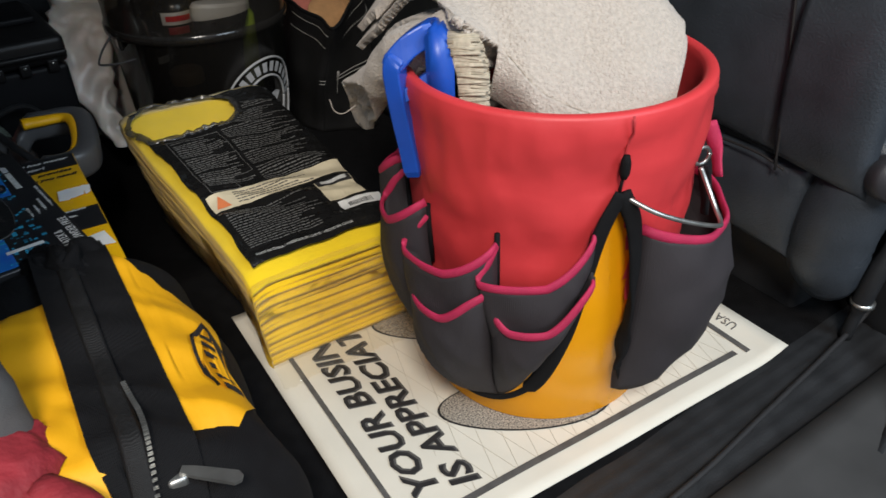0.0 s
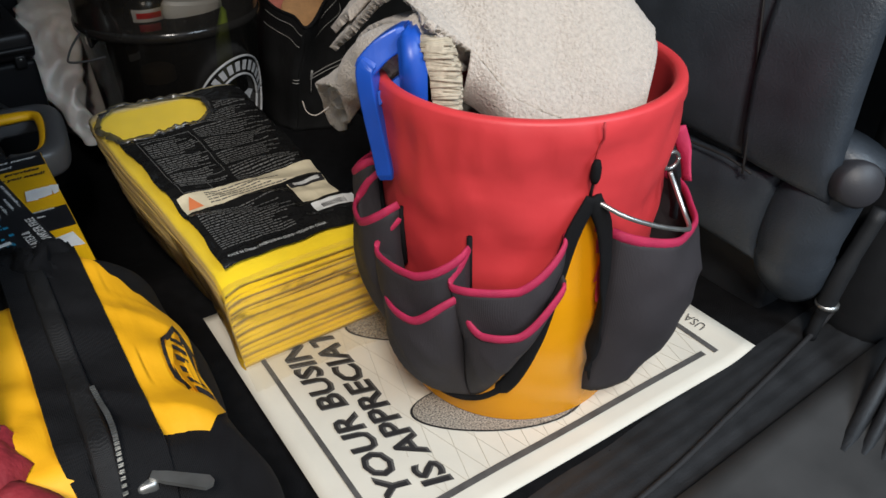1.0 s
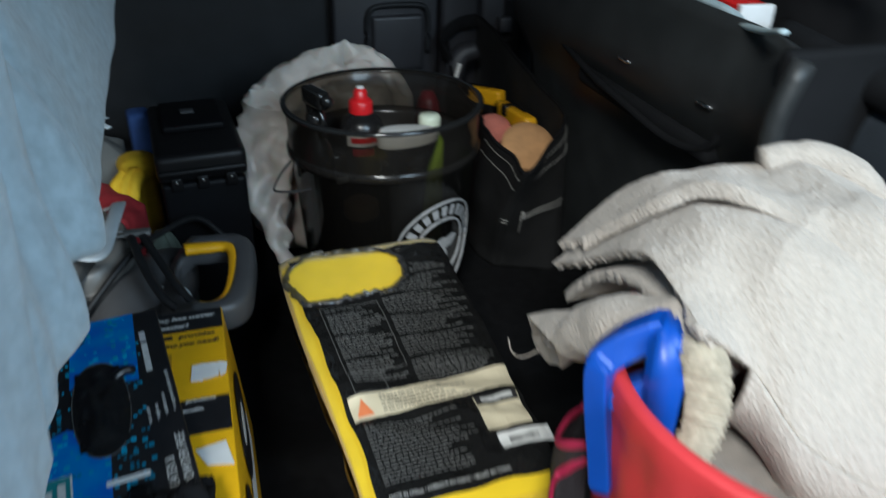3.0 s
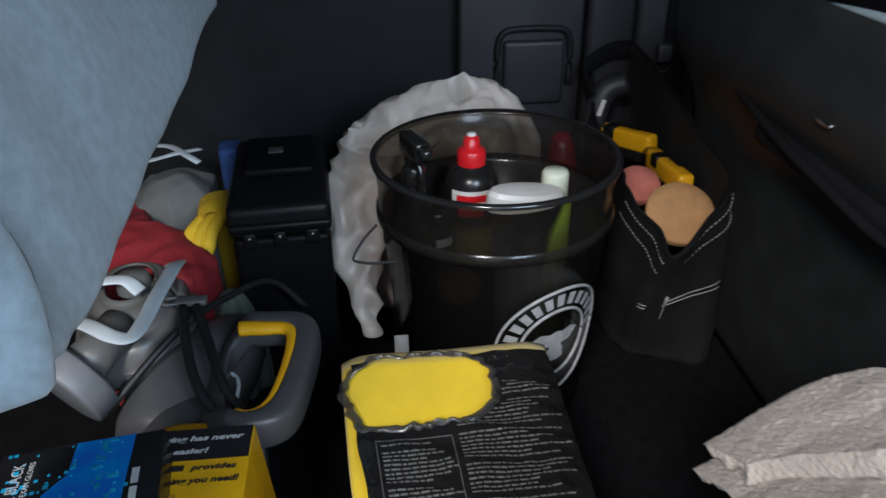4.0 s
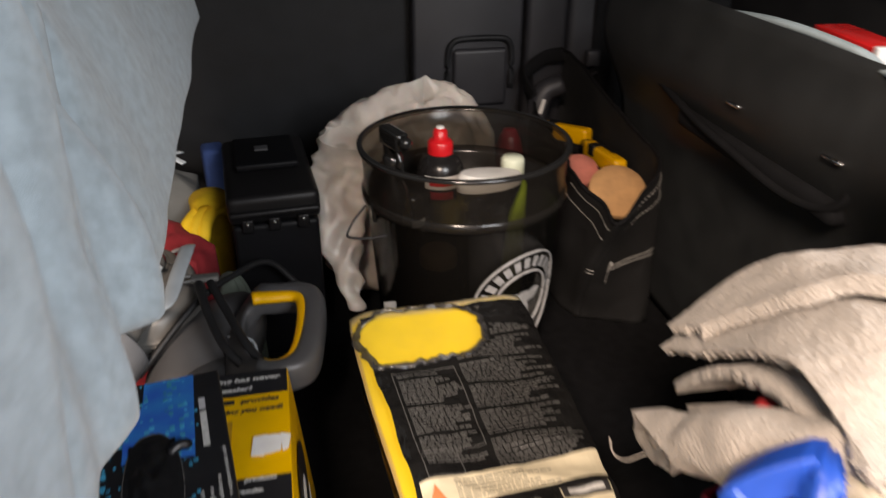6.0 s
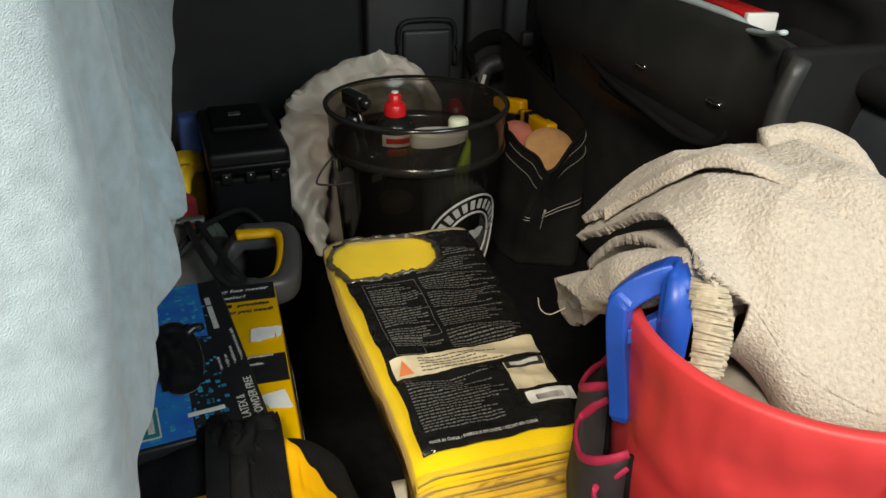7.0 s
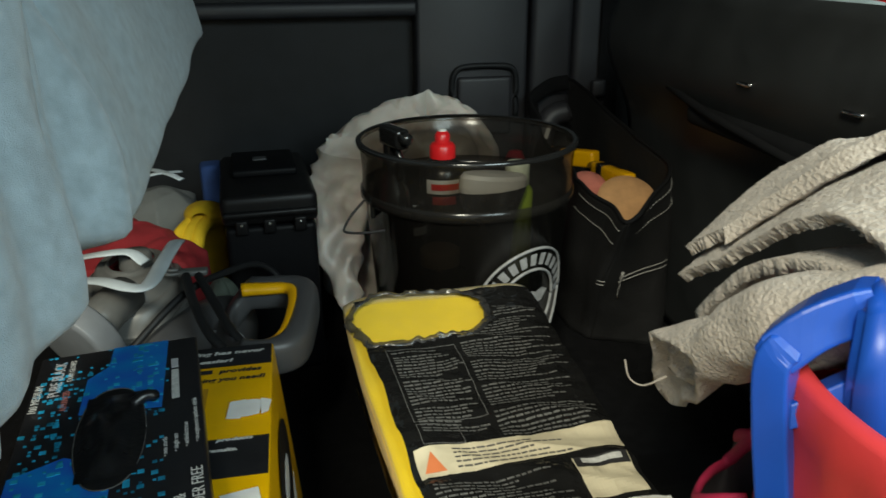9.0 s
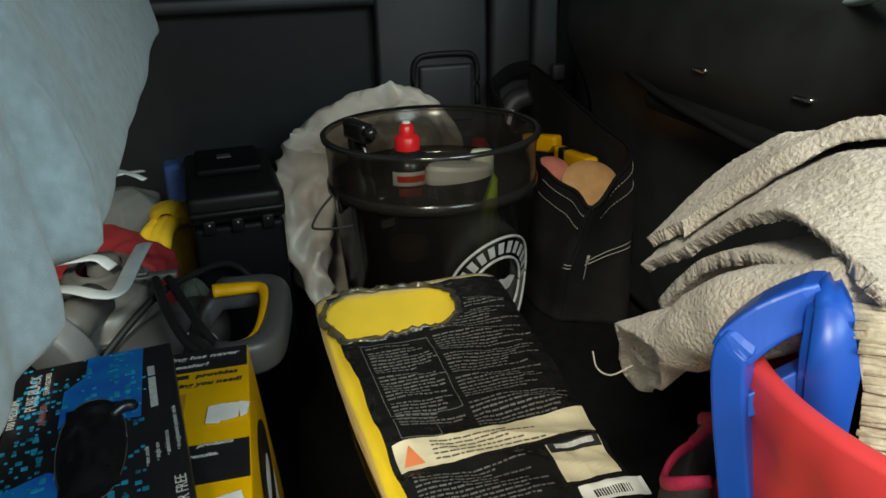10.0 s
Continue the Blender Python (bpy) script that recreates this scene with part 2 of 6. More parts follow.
def lettering(text, height, depth=0.0003, shear=0.0, bold=0.0, spread=1.0):
    """Letters as a mesh in the xy plane, from the origin to the right, with capitals of that height."""
    c = bpy.data.curves.new("letters", "FONT")
    c.body, c.size, c.extrude, c.shear, c.offset, c.space_character = text, height / 0.69, depth, shear, bold, spread
    c.resolution_u = 2
    ob = new("letters", c)
    data = bpy.data.meshes.new_from_object(ob.evaluated_get(bpy.context.evaluated_depsgraph_get()))
    bpy.data.objects.remove(ob)
    bpy.data.curves.remove(c)
    bm = bmesh.new()
    bm.from_mesh(data)
    bpy.data.meshes.remove(data)
    return bm


def fit_width(bm, width):
    xs = [v.co.x for v in bm.verts]
    k = width / max(1e-6, max(xs) - min(xs))
    bmesh.ops.translate(bm, vec=(-min(xs), 0, 0), verts=bm.verts)
    bmesh.ops.scale(bm, vec=(k, 1, 1), verts=bm.verts)
    return bm


def outline(points, thickness):
    """A flat plate of the given outline in the xy plane."""
    bm = bmesh.new()
    f = bm.faces.new([bm.verts.new((x, y, 0)) for x, y in points])
    ext = bmesh.ops.extrude_face_region(bm, geom=[f])
    bmesh.ops.translate(bm, vec=(0, 0, thickness), verts=[g for g in ext["geom"] if isinstance(g, bmesh.types.BMVert)])
    return bm


def wob(x, y, z, k=1.0):
    return noise.noise(Vector((x * k, y * k, z * k)))


# ---- the cab ----
def build_cab():
    """Floor, panels, roof and the open side at which the camera stands."""
    def ground(a, b):
        return (-6 + 12 * a, -6 + 12 * b, -0.75)
    setting("ground", sheet(ground, 2, 2), SILL, "grey concrete garage floor outside the vehicle", "ground")

    def floor(a, b):
        v, u = -0.9 + 2.0 * a, 0.20 + 1.75 * b
        z = 0.0 - 0.045 * min(1, max(0, (u - 0.95) / 0.12)) + 0.0015 * wob(v, u, 0, 12)
        return (v, u, z - 0.003)
    setting("floor", sheet(floor, 70, 70), CARPET, "black carpeted floor of the vehicle", "floor", True)
    setting("underbody", box(1.9, 1.5, 0.665, 0.02, (0.1, 1.05, -0.75)), RUBBER, "black underside of the vehicle", "underbody")
    # far side
    setting("wall_far", box(2.2, 0.06, 1.5, 0.01, (0.1, 1.92, -0.1)), TRIM, "black trimmed far side of the cab", "wall")
    setting("wall_front", box(0.06, 2.3, 1.5, 0.01, (-0.95, 0.95, -0.1)), TRIM, "black trimmed front of the cab", "wall")
    setting("wall_back", box(0.06, 2.3, 1.5, 0.01, (1.15, 0.95, -0.1)), TRIM, "black trimmed rear of the cab", "wall")
    setting("ceiling", box(2.3, 1.75, 0.04, 0.01, (0.1, 1.10, 1.22)), mat("grey_headliner", (0.30, 0.30, 0.29), 0.95, bump=0.5, bscale=500), "grey fabric headliner", "ceiling")


build_cab()


# ---- paper floor mat ----
def paper_mat():
    t = thing("paper_floor_mat", 0.18, 0.367, 0.0, "cream printed paper floor mat lying under the bucket", "floor mat")
    W, L = 0.553, 0.45

    def lie(a, b):
        x, y = W * a, L * b
        lift = 0.002 + 0.010 * max(0, (a - 0.9) / 0.1) ** 2 * (1 - b * 0.8) + 0.0012 * wob(x, y, 1, 9)
        return (x, y, lift)

    def high(x, y):
        return lie(x / W, y / L)[2]
    part("paper", sheet(lie, 40, 30), PAPER, t, thick=0.0008)

    def drape(bm, up=0.0012):
        for q in bm.verts:
            q.co.z += high(q.co.x, q.co.y) + up
        return bm
    grid = []
    for k in range(22):
        # slanting print lines both ways, kept inside the border
        for sgn in (1, -1):
            pts = []
            for i in range(41):
                y = 0.03 + (L - 0.06) * i / 40
                x = 0.03 + k * 0.027 + (0.28 * (y - L / 2) * sgn)
                if 0.10 < x < W - 0.04:
                    pts.append((x, y, 0))
            if len(pts) > 2:
                grid.append(tube(pts, 0.00022, 4))
    part("print_grid", drape(join(*grid), 0.0005), INK_PALE, t, "pale brown printed lattice lines")
    bars = [box(0.006, L - 0.05, 0.0004, 0, (0.033, L / 2, 0)), box(W - 0.09, 0.008, 0.0004, 0, (W / 2 - 0.01, 0.033, 0)), box(0.007, L - 0.05, 0.0004, 0, (W - 0.04, L / 2, 0))]
    border = join(*bars)
    bmesh.ops.subdivide_edges(border, edges=border.edges[:], cuts=12, use_grid_fill=True)
    part("print_border", drape(border), INK_GREY, t, "dark grey printed border line", False)
    turn = Matrix.Rotation(radians(90), 4, "Z")
    for text, x, y, length in (("YOUR BUSINESS", 0.083, 0.062, 0.345), ("IS APPRECIATED", 0.123, 0.047, 0.352)):
        for mt, up, bold, name, lab in ((INK_GREY, 0.0008, 0.0016, "word_outline", "grey outline of the lettering"), (INK, 0.0016, 0.0004, "word", "bold black slanted lettering")):
            bm = fit_width(lettering(text, 0.028, 0.0001, 0.25, bold), length)
            bm.transform(Matrix.Translation((x, y, 0)) @ turn)
            if name == "word_outline":
                bmesh.ops.translate(bm, vec=(0.002, -0.001, 0), verts=bm.verts)
            part(name, drape(bm, up), mt, t, lab, False)
    sole = mat("speckled_print", (0.45, 0.40, 0.33), 0.8, colour2=(0.05, 0.045, 0.04), scale=520, detail=2.0, bump=0.05)
    for x, y, r in ((0.232, 0.110, -61.0), (0.242, 0.289, -61.0)):
        pts = []
        for i in range(40):
            a = 2 * math.pi * i / 40
            pts.append((0.044 * math.cos(a) * (1 + 0.15 * math.sin(a)), 0.100 * math.sin(a)))
        rim = [(1.04 * p[0], 1.03 * p[1]) for p in pts]
        for name, o, mt, up in (("footprint_edge", rim, INK, 0.0008), ("footprint", pts, sole, 0.0014)):
            bm = outline(o, 0.0002)
            bm.transform(Matrix.Translation((x, y, 0)) @ Matrix.Rotation(radians(-52 + r), 4, "Z"))
            part(name, drape(bm, up), mt, t, "speckled printed shoe sole", False)
    bm = lettering("USA", 0.012, 0.0001)
    bm.transform(Matrix.Translation((W - 0.014, 0.062, 0)) @ turn)
    part("word", drape(bm, 0.001), INK_GREY, t, "small grey lettering", False)
    part("printed_mark", drape(box(0.012, 0.010, 0.0002, 0, (W - 0.019, 0.110, 0)), 0.001), INK_GREY, t, "small grey printed mark", False)


paper_mat()


# ---- amber bucket with its tool organiser ----
BR0, BR1, BH = 0.129, 0.148, 0.37


def bucket_r(z):
    return BR0 + (BR1 - BR0) * z / BH


def on_bucket(phi, z, out=0.0):
    r = bucket_r(z) + out
    return (r * math.cos(radians(phi)), r * math.sin(radians(phi)), z)


# dividers between pockets, clockwise round the side that faces the door
DIVIDERS = [-114, -147, -180, -207, -232, -262, -292]


def pocket_edge(k, s, low=False):
    """The top edge of pocket k from one divider (s = 0) to the next (1): it sags, swings past the tack and climbs back."""
    a, b = DIVIDERS[k], DIVIDERS[k + 1]
    f = s + (0.0 if low else 0.34 * max(0.0, math.sin(math.pi * (s - 0.45) / 0.55) if s > 0.45 else 0.0))
    g = math.sin(math.pi / 2 * min(1.0, s / 0.72)) ** 0.8 if s < 0.72 else max(0.0, math.cos(math.pi / 2 * (s - 0.72) / 0.28)) ** 0.7
    out = (0.030 if k else 0.026) * max(0, math.sin(math.pi * s)) ** 0.45 + 0.003
    z0 = 0.243 + (0.022 * (1 - s) ** 2 if k == 0 else 0.0)
    z0 += (0.03 if k >= 2 else 0.0) * min(1, (k - 1) / 2)
    z = z0 - 0.036 * g
    if low:
        up = max(0.0, 1 - s / 0.45)
        z = z0 - 0.078 + 0.032 * up * up * (3 - 2 * up) + 0.020 * max(0.0, (s - 0.75) / 0.25) ** 1.5
        out += 0.012
    return a + (b - a) * f, z, out


def hem(phi):
    """The height of the organiser's lower edge."""
    d = phi + 160
    z = min(0.10, 0.036 + 0.00003 * d * d)
    if phi > -150:
        z += 0.10 * ((phi + 150) / 32) ** 2.2
    return z


def organiser_bucket():
    t = thing("amber_bucket", 0.483, 0.547, 0.002, "amber plastic bucket standing on the paper mat", "bucket")
    body = lathe([(0.0, 0.004), (BR0 - 0.006, 0.004), (BR0 - 0.003, 0.0), (BR0, 0.004), (bucket_r(0.18), 0.18), (bucket_r(0.34), 0.34), (BR1 + 0.001, 0.343), (BR1 + 0.001, 0.366), (BR1 - 0.001, 0.368), (BR1 - 0.004, 0.366), (BR0 - 0.004, 0.008), (0.0, 0.008)], 72)
    part("body", body, ORANGE, t)
    # bail: two runs of wire from the ear towards the rear
    ear = on_bucket(-104, 0.297, 0.012)
    bail = glide([ear, on_bucket(-97, 0.286, 0.030), on_bucket(-87, 0.272, 0.042), on_bucket(-77, 0.259, 0.052), on_bucket(-73, 0.256, 0.050), on_bucket(-70, 0.262, 0.040), on_bucket(-67, 0.280, 0.024), on_bucket(-66, 0.294, 0.014)], 6)
    part("handle", tube(bail, 0.0024, 8), STEEL, t, "bent grey wire handle")
    ring = [(0.009 * math.cos(a / 2), 0.003 * math.sin(a / 4), 0.009 * math.sin(a / 2)) for a in range(14)]
    bm = tube(ring, 0.0022, 6)
    bm.transform(Matrix.Translation(on_bucket(-62, 0.300, 0.012)))
    part("handle_eye", bm, STEEL, t, "pale wire eye")

    o = thing("bucket_organiser", 0.483, 0.547, 0.002, "red and charcoal fabric tool organiser wrapped over a bucket", "tool organiser")

    # red lining: outside, over the rim and down the inside
    def liner(a, b):
        phi = 360 * a
        s = b
        if s < 0.45:
            z = 0.12 + (0.372 - 0.12) * s / 0.45
            out = 0.0062 + 0.0030 * wob(math.cos(radians(phi)) * 2.2, math.sin(radians(phi)) * 2.2, z * 22, 1.6) + 0.0016 * (1 - 2 * abs(wob(math.cos(radians(phi)) * 5, math.sin(radians(phi)) * 5, z * 30 + phi * 0.02, 1.0))) + 0.0012 * math.sin(z * 90 + 2 * math.sin(radians(phi * 2)))
            # puckered by the drawcord, with creases that run round from the seam
            near = math.exp(-((phi - 255) / 9) ** 2)
            pull = math.exp(-((phi - 268) / 20) ** 2) if phi > 254 else math.exp(-((phi - 254) / 10) ** 2) * 0.6
            out += 0.0026 * pull * math.sin((z - 0.315) * 210 + 0.05 * (phi - 254)) * math.exp(-((z - 0.318) / 0.034) ** 2)
            out -= 0.0012 * near * math.exp(-((z - 0.315) / 0.04) ** 2)
            out += 0.0012 * (z > 0.35)
            return on_bucket(phi, z, out)
        if s < 0.6:
            q = (s - 0.45) / 0.15 * math.pi
            return on_bucket(phi, 0.372 + 0.0045 * math.sin(q), 0.0006 + 0.0062 * math.cos(q))
        z = 0.372 - 0.17 * (s - 0.6) / 0.4
        return on_bucket(phi, z, -0.0065 + 0.002 * wob(phi * 0.03, z * 20, 3))
    bm = sheet(liner, 180, 44)
    # the opening under the ear shows the bucket itself
    gone = []
    for f in bm.faces:
        c = f.calc_center_median()
        r = math.hypot(c.x, c.y)
        phi = math.degrees(math.atan2(c.y, c.x))
        if c.z < 0.30 and r > bucket_r(c.z) and abs(phi + 106) < 2 + (0.300 - c.z) * 70:
            gone.append(f)
    bmesh.ops.delete(bm, geom=gone, context="FACES")
    part("lining", bm, RED, o, "red nylon lining folded over the rim")
    seam = [on_bucket(-106 + 0.4 * math.sin(i), 0.300 + 0.076 * i / 10, 0.008 + 0.0045 * (i > 7)) for i in range(11)]
    part("seam", tube(seam, 0.0012, 6), DARKRED, o, "dark red stitched seam")
    part("toggle", join(tube([on_bucket(-106.5, 0.318 + 0.022 * i / 4, 0.012) for i in range(5)], [0.003, 0.0048, 0.005, 0.0046, 0.003], 8), tube([on_bucket(-106.5, 0.30, 0.009), on_bucket(-106.5, 0.32, 0.011)], 0.0015, 6)), BLACKFAB, o, "black cord toggle")

    def pocket(k, low):
        def fn(a, b):
            phi, zt, out = pocket_edge(k, a, low)
            lin = DIVIDERS[k] + (DIVIDERS[k + 1] - DIVIDERS[k]) * a
            phi = lin + (phi - lin) * b ** 1.5
            zb = hem(lin)
            z = zb + (zt - zb) * b
            bulge = out * (math.sin(min(1.0, b * 1.15) * math.pi * 0.5) ** 0.7)
            bulge += 0.005 * math.sin(math.pi * a) * math.sin(math.pi * b) + 0.0026 * wob(phi * 0.06, z * 14, k) + 0.0034 * (1 - 2 * abs(wob(phi * 0.09 + z * 14, z * 9, k + 5))) * math.sin(math.pi * b)
            return on_bucket(phi, z, 0.008 + bulge)
        return fn
    for k in range(len(DIVIDERS) - 1):
        for low in ((False, True) if k < 2 else (False,)):
            p = part("pocket", sheet(pocket(k, low), 36, 18), GREYFAB, o, "charcoal fabric pocket", thick=0.0016)
            edge = []
            for i in range(41):
                phi, z, out = pocket_edge(k, i / 40, low)
                edge.append(on_bucket(phi, z, 0.009 + out * 0.99))
            part("binding", tube(edge, 0.0048, 8, 0.5), PINK, p, "crimson edge tape")
        phi = DIVIDERS[k + 1]
        bar = [on_bucket(phi, 0.05 + 0.205 * i / 6, 0.010) for i in range(7)]
        part("bar_tack", tube(bar[-3:], 0.003, 6), BLACKFAB, o, "black stitched tack")

    # black tapes of the opening under the ear
    left = glide([on_bucket(-106, 0.302, 0.012), on_bucket(-112, 0.268, 0.016), on_bucket(-117, 0.21, 0.020), on_bucket(-122, 0.14, 0.020), on_bucket(-131, 0.075, 0.016), on_bucket(-146, 0.042, 0.013), on_bucket(-165, 0.037, 0.011), on_bucket(-195, 0.046, 0.011), on_bucket(-240, 0.09, 0.011)], 8)
    right = glide([on_bucket(-106, 0.302, 0.012), on_bucket(-100, 0.265, 0.015), on_bucket(-96, 0.20, 0.016), on_bucket(-95, 0.14, 0.015), on_bucket(-95, 0.09, 0.014), on_bucket(-91, 0.05, 0.016)], 8)
    for line, wdt in ((left, 0.0085), (right, 0.0085)):
        part("edge_tape", tube(line, [wdt if i < 34 else wdt * 0.45 for i in range(len(line))], 8, 0.35), BLACKFAB, o, "black edge tape")

    # the large pocket on the other side of the ear
    def big(a, b):
        phi = -95 + 78 * a
        zt = 0.256 - 0.016 * math.sin(math.pi * min(1, a * 1.2)) - 0.022 * a
        zb = 0.048 + 0.12 * a ** 1.3 - 0.010 * math.sin(math.pi * a)
        z = zb + (zt - zb) * b
        out = 0.010 + 0.052 * math.sin(math.pi * min(1, max(0, a)) ** 0.85) ** 0.75 * math.sin(math.pi * (0.16 + 0.62 * b)) ** 0.8
        return on_bucket(phi, z, out + 0.004 * wob(a * 6, b * 5, 2) + 0.006 * (1 - 2 * abs(wob(a * 5 + b * 2.5, b * 1.5, 4))) * math.sin(math.pi * a) * (1 - 0.6 * b))
    p = part("pocket", sheet(big, 30, 24), GREYFAB, o, "large charcoal fabric pocket", thick=0.0016)
    part("binding", tube([big(i / 30, 1.0) for i in range(31)], 0.0058, 8, 0.5), PINK, p, "crimson edge tape")
    part("strap", tube(glide([on_bucket(-44, 0.315, 0.010), on_bucket(-45, 0.29, 0.022), on_bucket(-48, 0.262, 0.030)], 5), 0.008, 8, 0.35), PINK, o, "crimson strap")
    part("strap", tube(glide([on_bucket(-58, 0.285, 0.014), on_bucket(-60, 0.26, 0.022), on_bucket(-62, 0.24, 0.026)], 5), 0.009, 8, 0.4), BLACKFAB, o, "black strap end")


STEEL = mat("grey_steel_wire", (0.45, 0.45, 0.43), 0.35, 0.9, vary=0.1, scale=60, bump=0.05)
DARKRED = mat("dark_red_thread", (0.46, 0.03, 0.036), 0.7, vary=0.1, scale=200, bump=0.3)
organiser_bucket()


# ---- terry towel in the bucket ----
def along(keys, s):
    """A smooth value between (place, value) keys."""
    for (s0, v0), (s1, v1) in zip(keys, keys[1:]):
        if s <= s1:
            k = (s - s0) / (s1 - s0)
            k = k * k * (3 - 2 * k)
            return v0 + (v1 - v0) * k
    return keys[-1][1]


def coons(front, right, back, left):
    """A patch between four smooth edges: front and back run along a, left and right along b."""
    lines = [glide(q, 10) for q in (front, right, back, left)]

    def on(line, k):
        p = min(max(k, 0.0), 1.0) * (len(line) - 1)
        i = min(len(line) - 2, int(p))
        return line[i].lerp(line[i + 1], p - i)
    p00, p10, p01, p11 = lines[0][0], lines[0][-1], lines[2][0], lines[2][-1]

    def at(a, b):
        f, r, k, l = on(lines[0], a), on(lines[1], b), on(lines[2], a), on(lines[3], b)
        flat = p00 * ((1 - a) * (1 - b)) + p10 * (a * (1 - b)) + p01 * ((1 - a) * b) + p11 * (a * b)
        return f * (1 - b) + k * b + l * (1 - a) + r * a - flat
    return at


def towel():
    t = thing("terry_towel", 0.483, 0.547, 0.0, "off-white terry towel bundled into the top of a bucket", "towel", turn=-33)
    # the sheet lies over the bucket: front edge dips inside, far left corner hangs out
    patch = coons(
        [(-0.098, -0.056, 0.432), (-0.060, -0.052, 0.402), (-0.025, -0.072, 0.372), (0.025, -0.078, 0.346), (0.070, -0.078, 0.345), (0.104, -0.068, 0.352)],
        [(0.104, -0.068, 0.352), (0.128, 0.0, 0.384), (0.134, 0.06, 0.386), (0.100, 0.150, 0.405)],
        [(-0.216, 0.150, 0.340), (-0.160, 0.168, 0.398), (-0.085, 0.170, 0.438), (0.0, 0.168, 0.452), (0.100, 0.150, 0.405)],
        [(-0.098, -0.056, 0.432), (-0.132, 0.010, 0.426), (-0.170, 0.075, 0.392), (-0.216, 0.150, 0.340)])

    def top(a, b):
        p = patch(a, b)
        s = max(0.0, math.sin(math.pi * a)) ** 0.8 * max(0.0, math.sin(math.pi * b)) ** 0.7
        z = p.z + 0.046 * s + 0.014 * max(0.0, math.sin(math.pi * min(1.0, b * 1.25))) * (1 - a) ** 2
        # broad soft folds from the far corner towards the front
        z += 0.006 * math.sin(6.5 * b - 4.0 * a + 0.6) * s + 0.007 * wob(p.x * 9, p.y * 9, 0.3) * s + 0.0035 * wob(p.x * 28, p.y * 28, 2)
        z += 0.008 * (1 - 2.2 * abs(wob(p.x * 8 + p.y * 6, p.y * 4 - p.x * 5, 1.7))) * s + 0.004 * (1 - 2.2 * abs(wob(p.x * 20 - p.y * 9, p.y * 14, 5.1))) * s
        z -= 0.004 * math.exp(-((a - 0.36 - 0.28 * (1 - b)) / 0.08) ** 2) * max(0.0, math.sin(math.pi * b))
        return Vector((p.x, p.y, z))

    def upper(a, b):
        # the second layer over the far half, its edge running slantwise to the front
        b0 = along([(0, 0.80), (0.18, 0.60), (0.38, 0.50), (0.62, 0.24), (0.85, 0.08), (1, 0.03)], a)
        bb = b0 + (0.995 - b0) * b
        p = top(0.012 + 0.972 * a, bb)
        edge = min(1.0, b / 0.10)
        fade = max(0.0, min(1.0, (0.52 - a) / 0.22))
        dive = min(1.0, b / 0.35)
        dive = 1 - dive * dive * (3 - 2 * dive)
        return p + Vector((0, 0, 0.0095 + (0.010 * edge ** 0.5 - 0.004 * (1 - edge)) * fade - 0.014 * (1 - fade) * dive))

    def loops(p):
        """Relief of the terry loops."""
        return 0.0007 * wob(p.x, p.y, p.z, 300) + 0.0006 * wob(p.y, p.x, 3 + p.z, 470) + 0.0009 * wob(p.y, p.x, 3, 80)

    def tufted(fn, na, nb):
        def rough(a, b):
            p = Vector(fn(a, b))
            return p + Vector((0, 0, loops(p)))
        return sheet(rough, na, nb)
    part("lower_layer", tufted(top, 300, 240), TERRY, t, thick=0.009, offset=-1, up=True)
    part("upper_layer", tufted(upper, 320, 240), TERRY, t, thick=0.009, offset=-1, up=True)

    # front skirt that drops into the bucket
    def skirt(a, b):
        p = top(0.20 + 0.80 * a, 0.0)
        return p + Vector((-0.006 * b + 0.010 * b * math.sin(9 * a), 0.012 * b - 0.010 * math.sin(math.pi * b), -0.050 * b))
    part("front_skirt", tufted(skirt, 120, 24), TERRY, t, thick=0.008, offset=0)

    # layers tucked below the slanting edge
    for k in range(3):
        def under(a, b, k=1.1 * k):
            p0 = Vector((-0.200 + 0.012 * k, 0.135 - 0.02 * k, 0.318 - 0.006 * k)).lerp(Vector((-0.088, -0.055, 0.412 - 0.010 * k)), a)
            p0 += Vector((0.0, 0.0, (0.042 - 0.012 * k) * math.sin(math.pi * a) + 0.005 * math.sin(8 * a + 2.1 * k)))
            q = Vector((0.0, 0.09, 0.385 - 0.010 * k))
            return p0.lerp(q, b * 0.8) + Vector((0, 0, 0.016 * math.sin(math.pi * b) * max(0.0, 1 - 0.5 * k)))
        part("fold", tufted(under, 120, 50), TERRY, t, thick=0.010, offset=-1, up=True)

    # rolled end that hangs past the brush
    line = glide([(-0.030, 0.010, 0.400), (-0.092, -0.020, 0.408), (-0.140, -0.004, 0.386), (-0.175, 0.035, 0.346), (-0.203, 0.072, 0.305), (-0.219, 0.094, 0.272), (-0.236, 0.120, 0.230)], 7)
    for k, r in enumerate((0.023, 0.013)):
        bm = tube(line, [r * (1 + 0.10 * math.sin(i * 0.5 + k) + 0.10 * max(0, i - 24) / 10) for i in range(len(line))], 96, 1.0, False)
        bmesh.ops.subdivide_edges(bm, edges=[e for e in bm.edges if abs(e.verts[0].index // 96 - e.verts[1].index // 96) == 1], cuts=4, use_grid_fill=True)
        for q in bm.verts:
            q.co += Vector((wob(q.co.x, q.co.y, q.co.z, 28), wob(q.co.y, q.co.z, q.co.x, 28), wob(q.co.z, q.co.x, q.co.y, 28))) * 0.006
            q.co.z += loops(q.co)
            q.co.y -= loops(q.co)
